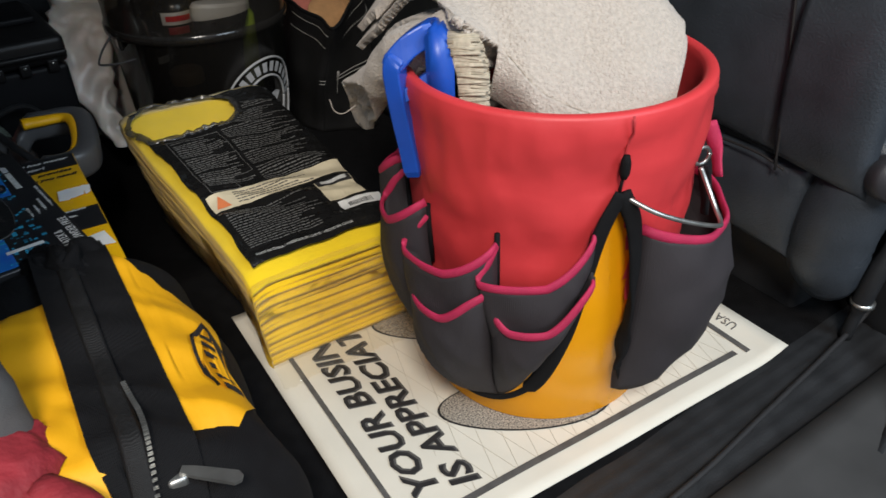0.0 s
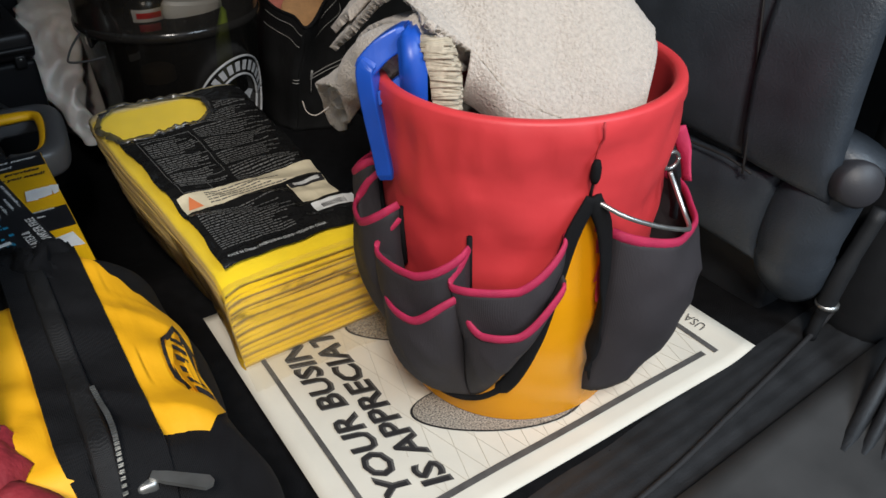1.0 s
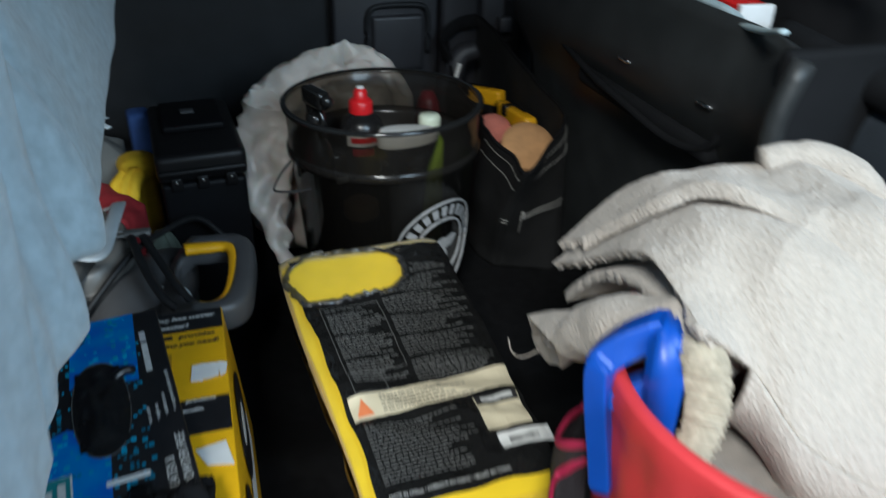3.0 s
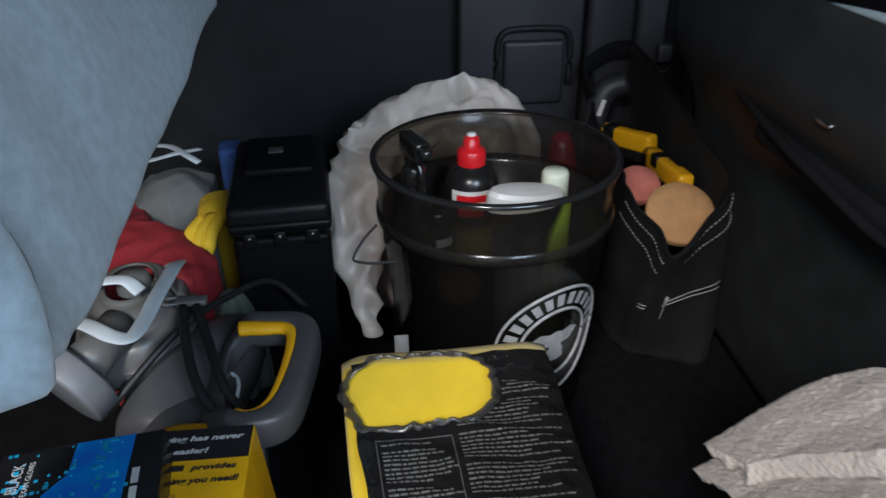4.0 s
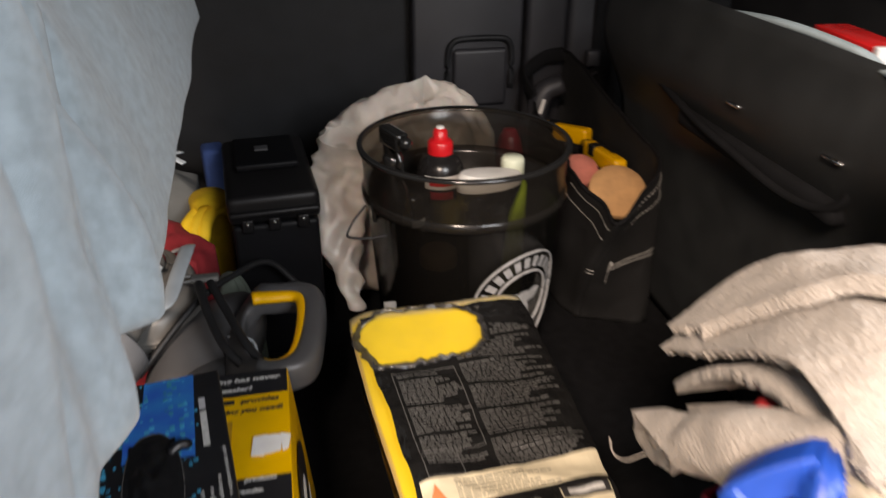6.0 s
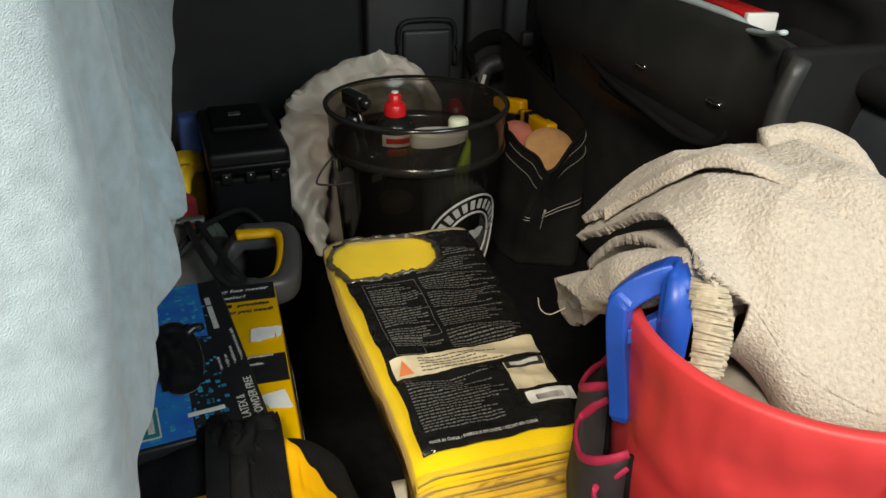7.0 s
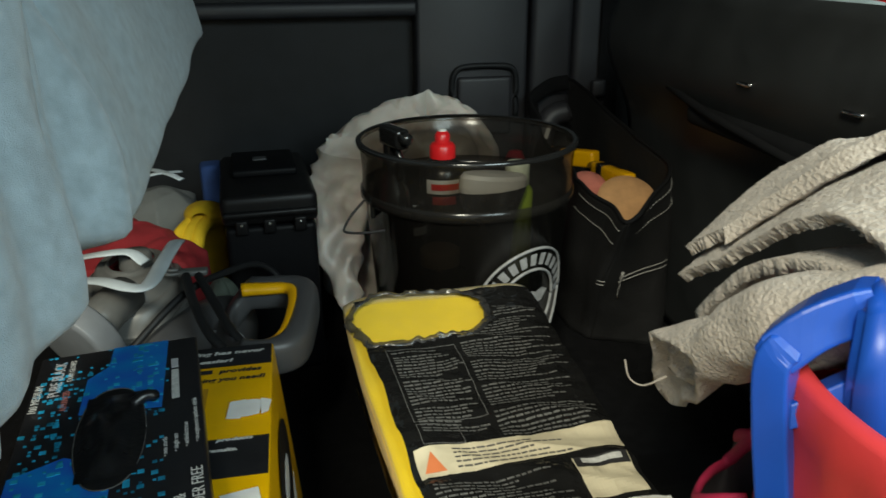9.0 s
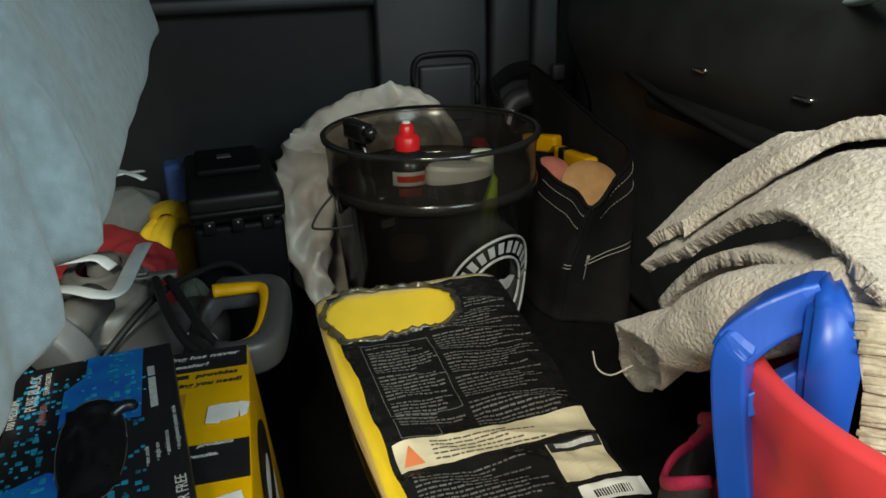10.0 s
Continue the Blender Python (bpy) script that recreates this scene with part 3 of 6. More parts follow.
        # cut slantwise, so that the roll shows its layers
        bmesh.ops.bisect_plane(bm, geom=bm.verts[:] + bm.edges[:] + bm.faces[:], plane_co=(-0.208 + 0.006 * k, 0.080 - 0.006 * k, 0.296 + 0.006 * k), plane_no=(-0.72, -0.50, -0.48), clear_outer=True)
        part("rolled_end", bm, TERRY, t, thick=0.006, offset=-1.0)

    part("loose_thread", tube(glide([(-0.210, 0.060, 0.302), (-0.224, 0.056, 0.294), (-0.234, 0.056, 0.298), (-0.238, 0.058, 0.310)], 6), 0.0006, 5), TERRY, t, "loose white thread")
    # edge that stands up behind
    line = glide([(-0.052, 0.150, 0.468), (-0.03, 0.156, 0.473), (0.0, 0.155, 0.472), (0.03, 0.14, 0.462), (0.05, 0.12, 0.448)], 6)
    part("rolled_edge", tube(line, [0.013] * 8 + [0.015] * 9 + [0.013, 0.012, 0.010, 0.009, 0.008, 0.007, 0.006, 0.005], 14), TERRY, t)


towel()


# ---- scrub brush hooked over the rim ----
def bar(points, wide, deep, n=20):
    """A moulded bar of rounded oblong section, its broad face turned to the y axis."""
    pts = [Vector(p) for p in points]

    def fn(a, b):
        i = int(round(a * (len(pts) - 1)))
        d = (pts[min(i + 1, len(pts) - 1)] - pts[max(i - 1, 0)]).normalized()
        y = Vector((0.30, 1, 0)).normalized()
        x = d.cross(y).normalized()
        c, s = math.cos(2 * math.pi * b), math.sin(2 * math.pi * b)
        end = 1.0 if 0 < i < len(pts) - 1 else 0.8
        return pts[i] + x * (wide * end * math.copysign(abs(c) ** 0.22, c)) + y * (deep * end * math.copysign(abs(s) ** 0.22, s))
    bm = sheet(fn, len(pts) - 1, n)
    bmesh.ops.remove_doubles(bm, verts=bm.verts, dist=1e-6)
    bmesh.ops.holes_fill(bm, edges=[e for e in bm.edges if e.is_boundary], sides=0)
    return bm


def scrub_brush():
    t = tagged(new("scrub_brush"), "blue plastic scrub brush with cream bristles hooked over a bucket rim", "brush")
    t.matrix_world = pose(-0.036, 0.664, 0.282, 0, 0, 0)
    # long grip outside the rim, tapered
    grip = glide([(0.004, -0.004, -0.002), (-0.001, -0.002, 0.03), (-0.008, 0.0, 0.07), (-0.012, 0.002, 0.105), (-0.006, 0.004, 0.117)], 5)
    part("grip", bar(grip, 0.0085, 0.011), BLUE, t, smooth=False)
    part("arm", bar(glide([(-0.014, 0.004, 0.106), (0.004, 0.010, 0.124), (0.028, 0.018, 0.136)], 4), 0.011, 0.012), BLUE, t, smooth=False)
    part("brace", bar(glide([(-0.006, 0.002, 0.076), (0.010, 0.006, 0.086), (0.026, 0.010, 0.097)], 4), 0.006, 0.010), BLUE, t, smooth=False)

    def back(i):
        # outline of the head, seen from the door
        return [(0.016, 0.138), (0.028, 0.144), (0.041, 0.128), (0.049, 0.10), (0.052, 0.07), (0.050, 0.028), (0.026, 0.022), (0.020, 0.06), (0.017, 0.10)][i]
    bm = bmesh.new()
    f = bm.faces.new([bm.verts.new((back(i)[0], -0.006, back(i)[1])) for i in range(9)])
    ext = bmesh.ops.extrude_face_region(bm, geom=[f])
    bmesh.ops.translate(bm, vec=(0.006, 0.052, 0), verts=[g for g in ext["geom"] if isinstance(g, bmesh.types.BMVert)])
    bmesh.ops.bevel(bm, geom=bm.edges[:], offset=0.0035, segments=2, affect="EDGES")
    part("head", bm, BLUE, t)
    tufts = []
    for i in range(13):
        for j in range(6):
            y, z = -0.002 + 0.0088 * j, 0.030 + 0.0083 * i
            p = Vector((0.047 - 0.010 * abs(i - 6) ** 2 / 36, y, z))
            for q in range(20):
                d = Vector((0.024 + 0.006 * random.random(), 0.003 * random.uniform(-1, 1), 0.003 * random.uniform(-1, 1)))
                o = Vector((0, random.uniform(-0.0046, 0.0046), random.uniform(-0.0044, 0.0044)))
                tufts.append(tube([p + o, p + o + d], [0.0018, 0.0015], 4))
    tufts.append(box(0.017, 0.052, 0.104, 0.002, (0.050, 0.020, 0.028)))
    part("bristles", join(*tufts), BRISTLE, t, "worn cream bristle tufts")


scrub_brush()


# ---- pack of yellow microfibre cloths ----
def cloth_pack():
    t = thing("microfibre_cloth_pack", 0.18, 0.695, 0.0, "torn plastic pack of yellow microfibre cloths with black label", "cloth pack", turn=1.5)
    W, L = 0.203, 0.425

    def spread(x, y):
        # the far end is squashed wider
        k = min(1.0, max(0.0, y / L))
        return x - 0.024 * k * k * (3 - 2 * k) * (1 - min(1.0, max(0.0, x / W)))

    def top(x, y):
        b = y / L
        return 0.138 + 0.052 * b - 0.010 * max(0, 1 - x / 0.03) ** 2 - 0.006 * max(0, (x - W + 0.03) / 0.03) ** 2 + 0.003 * wob(x, y, 2, 14) - 0.010 * max(0, 1 - y / 0.03) ** 2
    # each folded cloth is a rounded slab
    n = 22
    for k in range(n):
        def slab(a, b, k=k):
            # a goes round the section across the width, b along the length
            y = L * b
            ins = 0.004 * abs(wob(k * 3.1, b * 3, 1)) + 0.0012 * (k % 3 == 0)
            ang = 2 * math.pi * a
            c, s = math.cos(ang), math.sin(ang)
            e = 0.25
            x = W / 2 + (W / 2 - 0.6 * ins) * math.copysign(abs(c) ** e, c)
            h = top(min(W, max(0.0, x)), y) / n
            z = h * k + h / 2 + h * 0.70 * math.copysign(abs(s) ** 0.18, s)
            yy = y + (0.0018 * wob(x * 9, k * 0.6, 0) - (0.003 if b < 0.01 else 0)) + (0.0007 * math.cos(k * 2.2))
            return (spread(x, y) + 0.036 * min(1.0, 0.30 + y / 0.16) * (1 - (k + 1) / n) ** 1.2 * (1 - x / W), yy, max(0.003, z + 0.0035 * wob(x * 7, y * 7, k * 0.25) * math.sin(math.pi * k / (n - 1)) + 0.0008 * wob(x * 20, y * 20, k)))
        bm = sheet(slab, 28, 20)
        ends = [[v for v in bm.verts][j::21] for j in (0, 20)]
        bmesh.ops.remove_doubles(bm, verts=bm.verts, dist=1e-5)
        bmesh.ops.holes_fill(bm, edges=[e for e in bm.edges if e.is_boundary], sides=0)
        part("cloth", bm, YELLOW_HI if k == n - 1 else YELLOW, t)
    part("folded_middle", box(W - 0.040, L - 0.002, 0.118, 0.006, (0.034 + (W - 0.040) / 2, L / 2 - 0.0022, 0.004)), YELLOW, t)

    # clear wrapping
    def wrap(a, b):
        y = -0.008 + (L + 0.016) * b
        ang = 2 * math.pi * a
        c, s = math.cos(ang), math.sin(ang)
        x = W / 2 + (W / 2 + 0.006) * math.copysign(abs(c) ** 0.22, c)
        h = top(W / 2, min(L, max(0, y)))
        z = h / 2 + (h / 2 + 0.004) * math.copysign(abs(s) ** 0.3, s)
        k = 0.004
        return (spread(x, y) + 0.034 * min(1.0, 0.30 + max(0.0, y) / 0.16) * max(0.0, 1 - z / h) ** 1.2 * (1 - x / W) + k * wob(x * 22, y * 22, z * 22), y, max(0.004, z + k * wob(y * 25, z * 25, x * 25)))
    bm = sheet(wrap, 60, 50)
    # torn away over the far end
    bmesh.ops.delete(bm, geom=[f for f in bm.faces if f.calc_center_median().z > 0.10 and f.calc_center_median().y > 0.004], context="FACES")
    part("wrapping", bm, FILM, t, "crinkled clear plastic wrapping", thick=0.0)

    def lap(a, b):
        x = 0.008 * (1 - b) - 0.004 + (W + 0.008 - 0.008 * (1 - b)) * a
        z = 0.004 + 0.11 * b
        crease = 0.004 * wob(a * 7 + b * 3, b * 4, 4) + 0.0022 * (1 - 2.2 * abs(wob(a * 22, b * 7, 9)))
        return (x + 0.004 * wob(a * 9, b * 9, 1), -0.014 - 0.036 * (1 - b) ** 2 + crease, z)
    part("gathered_end", sheet(lap, 90, 40), FILM, t, "gathered clear plastic end")

    def wrinkle(x, y):
        return 0.0035 * (1 - 2 * abs(wob(x * 7 + 3, y * 34, 6))) * math.exp(-((y - 0.185) / 0.035) ** 2) + 0.0020 * wob(x * 22, y * 22, 5) + 0.0030 * (1 - 2 * abs(wob(x * 10 + y * 26, y * 9, 2))) + 0.0014 * (1 - 2 * abs(wob(x * 46, y * 46, 8)))

    def lay(bm, up):
        for q in bm.verts:
            q.co.z += top(min(W, max(0, q.co.x)), min(L, max(0, q.co.y))) + up + 0.0062 + wrinkle(q.co.x, q.co.y)
            q.co.x = spread(q.co.x, q.co.y)
        return bm

    def label(a, b):
        x = 0.012 + 0.187 * a
        y = 0.012 + 0.394 * b
        return (x + 0.003 * wob(y * 18, a * 2, 4), y + 0.003 * wob(x * 18, b * 2, 7), 0.0)
    bm = sheet(label, 80, 150)

    def torn(ang):
        """How far the torn window reaches in a direction."""
        c, s = math.cos(ang), math.sin(ang)
        r = (abs(c / 0.068) ** 2.8 + abs(s / 0.047) ** 2.8) ** (-1 / 2.8)
        return r * (1 + 0.10 * wob(c * 2.1, s * 2.1, 1) + 0.07 * wob(c * 6, s * 6, 4))

    def hole(x, y):
        return math.hypot(x - 0.072, y - 0.362) < torn(math.atan2(y - 0.362, x - 0.072))
    bmesh.ops.delete(bm, geom=[f for f in bm.faces if hole(f.calc_center_median().x, f.calc_center_median().y)], context="FACES")
    lab = part("label", lay(bm, 0.001), FILM_LABEL, t, "crumpled black printed film with a torn opening")
    # ragged lip round the torn window
    def lip(a, b):
        ang = 2 * math.pi * a
        r = torn(ang) * (0.955 + 0.115 * b) + 0.004 * wob(math.cos(ang) * 9, math.sin(ang) * 9, 2) * b
        curl = 0.0055 * math.sin(math.pi * (0.12 + 0.80 * b)) * (0.7 + 0.8 * wob(math.cos(ang) * 7, math.sin(ang) * 7, b * 2))
        return (0.072 + r * math.cos(ang), 0.362 + r * math.sin(ang), curl)
    part("torn_lip", lay(sheet(lip, 120, 6), 0.0005), FILM_GREY, t, "crinkled grey torn plastic lip")
    def print_rows(x0, x1, y0, count, step, height, skip):
        rows = []
        for i in range(count):
            if i % skip == skip - 1:
                continue
            x, end = x0, x0 + (x1 - x0) * random.uniform(0.55, 1.0)
            while x < end:
                w = random.uniform(0.0025, 0.0085)
                if math.hypot(x + w / 2 - 0.072, y0 + step * i - 0.362) > 1.12 * torn(math.atan2(y0 + step * i - 0.362, x + w / 2 - 0.072)):
                    rows.append(box(w, height, 0.0003, 0, (x + w / 2, y0 + step * i, 0)))
                x += w + 0.0013
        return join(*rows)
    part("small_print", lay(print_rows(0.098, 0.192, 0.158, 44, 0.0047, 0.0016, 8), 0.0022), DIM_INK, t, "rows of small worn white print", False)
    part("small_print", lay(print_rows(0.030, 0.090, 0.170, 28, 0.0046, 0.0018, 9), 0.0022), DIM_INK, t, "rows of small worn white print", False)
    frames = []
    for x0, x1, y0, y1 in ((0.026, 0.092, 0.185, 0.30), (0.026, 0.062, 0.152, 0.180)):
        frames += [box(x1 - x0, 0.0007, 0.0003, 0, ((x0 + x1) / 2, y, 0)) for y in (y0, y1)]
        frames += [box(0.0007, y1 - y0, 0.0003, 0, (x, (y0 + y1) / 2, 0)) for x in (x0, x1)]
    ruled = join(*frames)
    bmesh.ops.subdivide_edges(ruled, edges=ruled.edges[:], cuts=9, use_grid_fill=True)
    part("print_frame", lay(ruled, 0.0024), DIM_INK, t, "thin white printed frame", False)
    bm = box(0.180, 0.030, 0.0003, 0, (0.106, 0.134, 0))
    bmesh.ops.subdivide_edges(bm, edges=bm.edges[:], cuts=30, use_grid_fill=True)
    for q in bm.verts:
        q.co.y += 0.007 * (q.co.x / 0.19)
    part("cream_band", lay(bm, 0.002), CREAM_INK, t, "cream warning band", False)
    part("small_print", lay(print_rows(0.048, 0.150, 0.126, 5, 0.0048, 0.0014, 9), 0.0028), INK_GREY, t, "rows of small dark print", False)
    tri = outline([(0.020, 0.124), (0.038, 0.124), (0.029, 0.144)], 0.0003)
    part("warning_triangle", lay(tri, 0.003), ORANGE_INK, t, "orange warning triangle", False)
    bm = box(0.050, 0.046, 0.0003, 0, (0.168, 0.094, 0))
    bmesh.ops.subdivide_edges(bm, edges=bm.edges[:], cuts=14, use_grid_fill=True)
    part("cream_patch", lay(bm, 0.0026), CREAM_INK, t, "cream printed patch", False)
    bm = box(0.048, 0.011, 0.0003, 0, (0.168, 0.111, 0))
    bmesh.ops.subdivide_edges(bm, edges=bm.edges[:], cuts=10, use_grid_fill=True)
    part("name_block", lay(bm, 0.0034), INK, t, "black block with a plain pale bar", False)
    bm = box(0.036, 0.005, 0.0003, 0, (0.168, 0.112, 0))
    bmesh.ops.subdivide_edges(bm, edges=bm.edges[:], cuts=10, use_grid_fill=True)
    part("name_bar", lay(bm, 0.004), WHITE_INK, t, "pale bar in place of a name", False)
    bm = box(0.058, 0.019, 0.0003, 0, (0.178, 0.054, 0))
    bmesh.ops.subdivide_edges(bm, edges=bm.edges[:], cuts=14, use_grid_fill=True)
    part("sticker", lay(bm, 0.003), STICKER, t, "white price sticker", False)
    bars = [box(0.0006 + 0.0012 * random.random(), 0.008, 0.0003, 0, (0.160 + 0.0024 * i, 0.052, 0)) for i in range(14)]
    part("barcode", lay(join(*bars), 0.0036), INK, t, "black bars on the sticker", False)
    part("small_print", lay(print_rows(0.022, 0.135, 0.038, 17, 0.0044, 0.0015, 20), 0.0022), DIM_INK, t, "rows of small worn white print", False)
    bm = fit_width(lettering("MADE IN CHINA / FABRIQUE EN CHINE / HECHO EN CHINA", 0.0036, 0.0001), 0.125)
    bmesh.ops.translate(bm, vec=(0.022, 0.020, 0), verts=bm.verts)
    part("word", lay(bm, 0.0024), WHITE_INK, t, "small white capitals", False)


FILM_GREY = film("grey_crinkled_film", (0.05, 0.05, 0.05), 0.30, 0.22)
ORANGE_INK = mat("orange_ink", (0.75, 0.22, 0.08), 0.5, vary=0.1, bump=0.05)
STICKER = mat("white_sticker", (0.78, 0.78, 0.76), 0.5, vary=0.06, scale=40, bump=0.1, bscale=60)
cloth_pack()


# ---- smoked bucket ----
SB = (0.347, 1.346, -0.047)


def smoked_bucket():
    t = thing("smoked_bucket", *SB, "translucent smoked-black bucket with a round pale emblem, full of bottles", "bucket")
    r0, r1, h = 0.128, 0.154, 0.372

    def rr(z):
        return r0 + (r1 - r0) * z / h
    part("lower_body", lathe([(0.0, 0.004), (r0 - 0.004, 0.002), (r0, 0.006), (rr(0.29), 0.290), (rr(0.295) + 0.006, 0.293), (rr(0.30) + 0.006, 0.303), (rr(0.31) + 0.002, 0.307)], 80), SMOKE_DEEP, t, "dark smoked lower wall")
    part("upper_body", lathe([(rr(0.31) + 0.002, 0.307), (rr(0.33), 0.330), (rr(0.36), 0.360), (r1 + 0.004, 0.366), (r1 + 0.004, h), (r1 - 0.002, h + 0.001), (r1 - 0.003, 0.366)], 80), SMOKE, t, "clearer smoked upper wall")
    part("rim", lathe([(r1 + 0.0045, h - 0.004), (r1 + 0.005, h), (r1 + 0.002, h + 0.002), (r1 - 0.003, h + 0.001)], 80), SMOKE_RIM, t, "glossy smoked rim")
    # wire bail fallen to the side, with its ears
    def on(phi, z, out):
        return ((rr(z) + out) * math.cos(radians(phi)), (rr(z) + out) * math.sin(radians(phi)), z)
    part("ear", join(box(0.008, 0.024, 0.03, 0.004, on(196, 0.275, 0.002))), SMOKE_RIM, t, "black handle ear")
    wire = glide([on(196, 0.300, 0.012), on(198, 0.285, 0.034), on(200, 0.270, 0.050), on(202, 0.266, 0.050), on(207, 0.266, 0.032), on(212, 0.268, 0.008)], 6)
    part("handle", tube(wire, 0.0018, 6), INK, t, "thin black wire handle")
    # round emblem: two rings and slanting bars in place of letters
    def badge(x, y, out=0.0012):
        phi = -64 + math.degrees(x / 0.142)
        return on(phi, 0.160 + y, out)
    for ra in (0.083, 0.052):
        ring = [badge(ra * math.cos(2 * math.pi * i / 64), ra * math.sin(2 * math.pi * i / 64)) for i in range(65)]
        part("emblem_ring", tube(ring, 0.0022, 5, 1.0), EMBLEM, t, "pale grey printed ring")
    for i in range(13):
        ang = 175 - i * 14.2
        quad = []
        for da, ra in ((-4.6, 0.059), (4.6, 0.059), (4.2, 0.076), (-4.2, 0.076)):
            a = radians(ang + da)
            quad.append((ra * math.cos(a), ra * math.sin(a)))
        bm = bmesh.new()
        vs = [bm.verts.new(badge(x, y, 0.0016)) for x, y in quad]
        bm.faces.new(vs)
        part("emblem_bar", bm, EMBLEM, t, "pale bar in place of a letter", False)
    blob = []
    for i in range(18):
        a = 2 * math.pi * i / 18
        ra = 0.024 + 0.010 * math.sin(3 * a) + 0.006 * math.sin(5 * a)
        blob.append((ra * math.cos(a), ra * math.sin(a)))
    bm = bmesh.new()
    bm.faces.new([bm.verts.new(badge(x, y, 0.0016)) for x, y in blob])
    part("emblem_centre", bm, EMBLEM, t, "plain pale shape", False)


SMOKE_RIM = mat("smoked_black_plastic", (0.015, 0.015, 0.015), 0.15, vary=0.1, bump=0.05, coat=0.3)
EMBLEM = mat("pale_grey_print", (0.42, 0.42, 0.42), 0.5, vary=0.15, scale=100, bump=0.05)
smoked_bucket()


# ---- fleece jacket draped over the seat ----
def fleece():
    t = thing("fleece_jacket", -0.028, 0.0, 0.0, "pale blue-grey fleece jacket draped over a seat in deep folds", "jacket")
    edge = [(0.40, 0.300), (0.48, 0.315), (0.53, 0.325), (0.60, 0.342), (0.68, 0.356), (0.75, 0.375), (0.83, 0.388), (0.90, 0.373), (0.945, 0.362), (0.99, 0.354), (1.1, 0.366), (1.25, 0.388), (1.70, 0.445)]

    def drape(u0, u1, zt, out):
        def fn(a, b):
            y = u0 + (u1 - u0) * a
            zl = along(edge, y)
            near = max(0.0, min(1.0, (0.90 - y) / 0.30))
            under = max(0.0, 1 - b / 0.14)
            k = max(0.0, (b - 0.14) / 0.86)
            z = zl + (zt - zl) * k - 0.045 * under * near - 0.012 * under
            # folds: soft broad ones near the open side, a tight bunch in the middle, smooth cloth beyond
            bunch = math.exp(-((y - 0.80 - 0.10 * k) / 0.085) ** 2)
            wide = max(0.0, min(1.0, (1.2 - y) / 0.5))
            f = 0.014 * math.sin(y * 31 + 1.4 * k + 1.2 * math.sin(4 * k + y * 6)) * (0.25 + wide) * min(1.0, 0.35 + 2.5 * k)
            f += 0.013 * (1 - 2.4 * abs(wob(y * 15 - 2.2 * k, k * 2.4, 6))) * (bunch + 0.25 * wide) + 0.008 * math.sin(y * 95 - 14 * k) * bunch * (1 - 0.5 * k)
            # two lapped folds run down to the bunch
            for u_f, slope, high in ((0.79, 0.16, 0.024), (0.885, 0.24, 0.016), (0.64, 0.10, 0.012)):
                d = y - u_f - slope * k - 0.015 * math.sin(5 * k + 20 * u_f)
                lap = max(0.0, min(1.0, 0.5 - d / 0.018))
                f += high * (lap * lap * (3 - 2 * lap) * math.exp(min(0.0, d) / 0.12) - 0.9 * math.exp(-((d - 0.016) / 0.011) ** 2))
            lean = 0.26 * (1 - near) - 0.02 * near
            x = out - lean * k ** 1.4 + f * (1 - under) - 0.060 * under ** 1.6 - 0.006 * math.sin(9 * y) * near + 0.004 * wob(y * 9, z * 9, 1)
            x -= 0.10 * max(0.0, (0.47 - y) / 0.07) ** 2 + 0.024 * min(1.0, 1.6 * near)
            return (x, y, z)
        return fn
    base = drape(0.40, 1.70, 0.98, -0.016)
    part("body", sheet(base, 380, 70), FLEECE, t, thick=0.006)
    # cuff that hangs at the open side, its shade put into a darker grey
    cuff = tube(glide([(-0.056, 0.480, 0.42), (-0.056, 0.468, 0.36), (-0.054, 0.458, 0.30), (-0.052, 0.452, 0.24), (-0.056, 0.450, 0.205)], 8), [0.036] * 18 + [0.037] * 10 + [0.034, 0.033, 0.034, 0.036, 0.034], 40)
    for q in cuff.verts:
        q.co.x += 0.006 * wob(q.co.y * 30, q.co.z * 30, 2)
    part("cuff", cuff, mat("shaded_cuff_grey", (0.10, 0.10, 0.10), 0.95, vary=0.12, scale=80, bump=0.6, bscale=900), t, "dark grey cuff, its shade put into the colour")
    line = [Vector(base(0.30 + 0.05 * i / 24, 0.16 + 0.50 * i / 24)) + Vector((0.004, 0, 0)) for i in range(25)]
    part("seam", tube(line, 0.0022, 8), FLEECE_DARK, t, "darker stitched zip seam")
    line = [Vector(base(i / 90, 0.02)) + Vector((0.001, 0, 0.001)) for i in range(30, 91)]
    part("hem", tube(line, 0.003, 8), FLEECE, t, "rolled hem")


FLEECE_DARK = mat("grey_zip_tape", (0.34, 0.41, 0.45), 0.9, vary=0.1, scale=80, bump=0.5, bscale=500)
fleece()


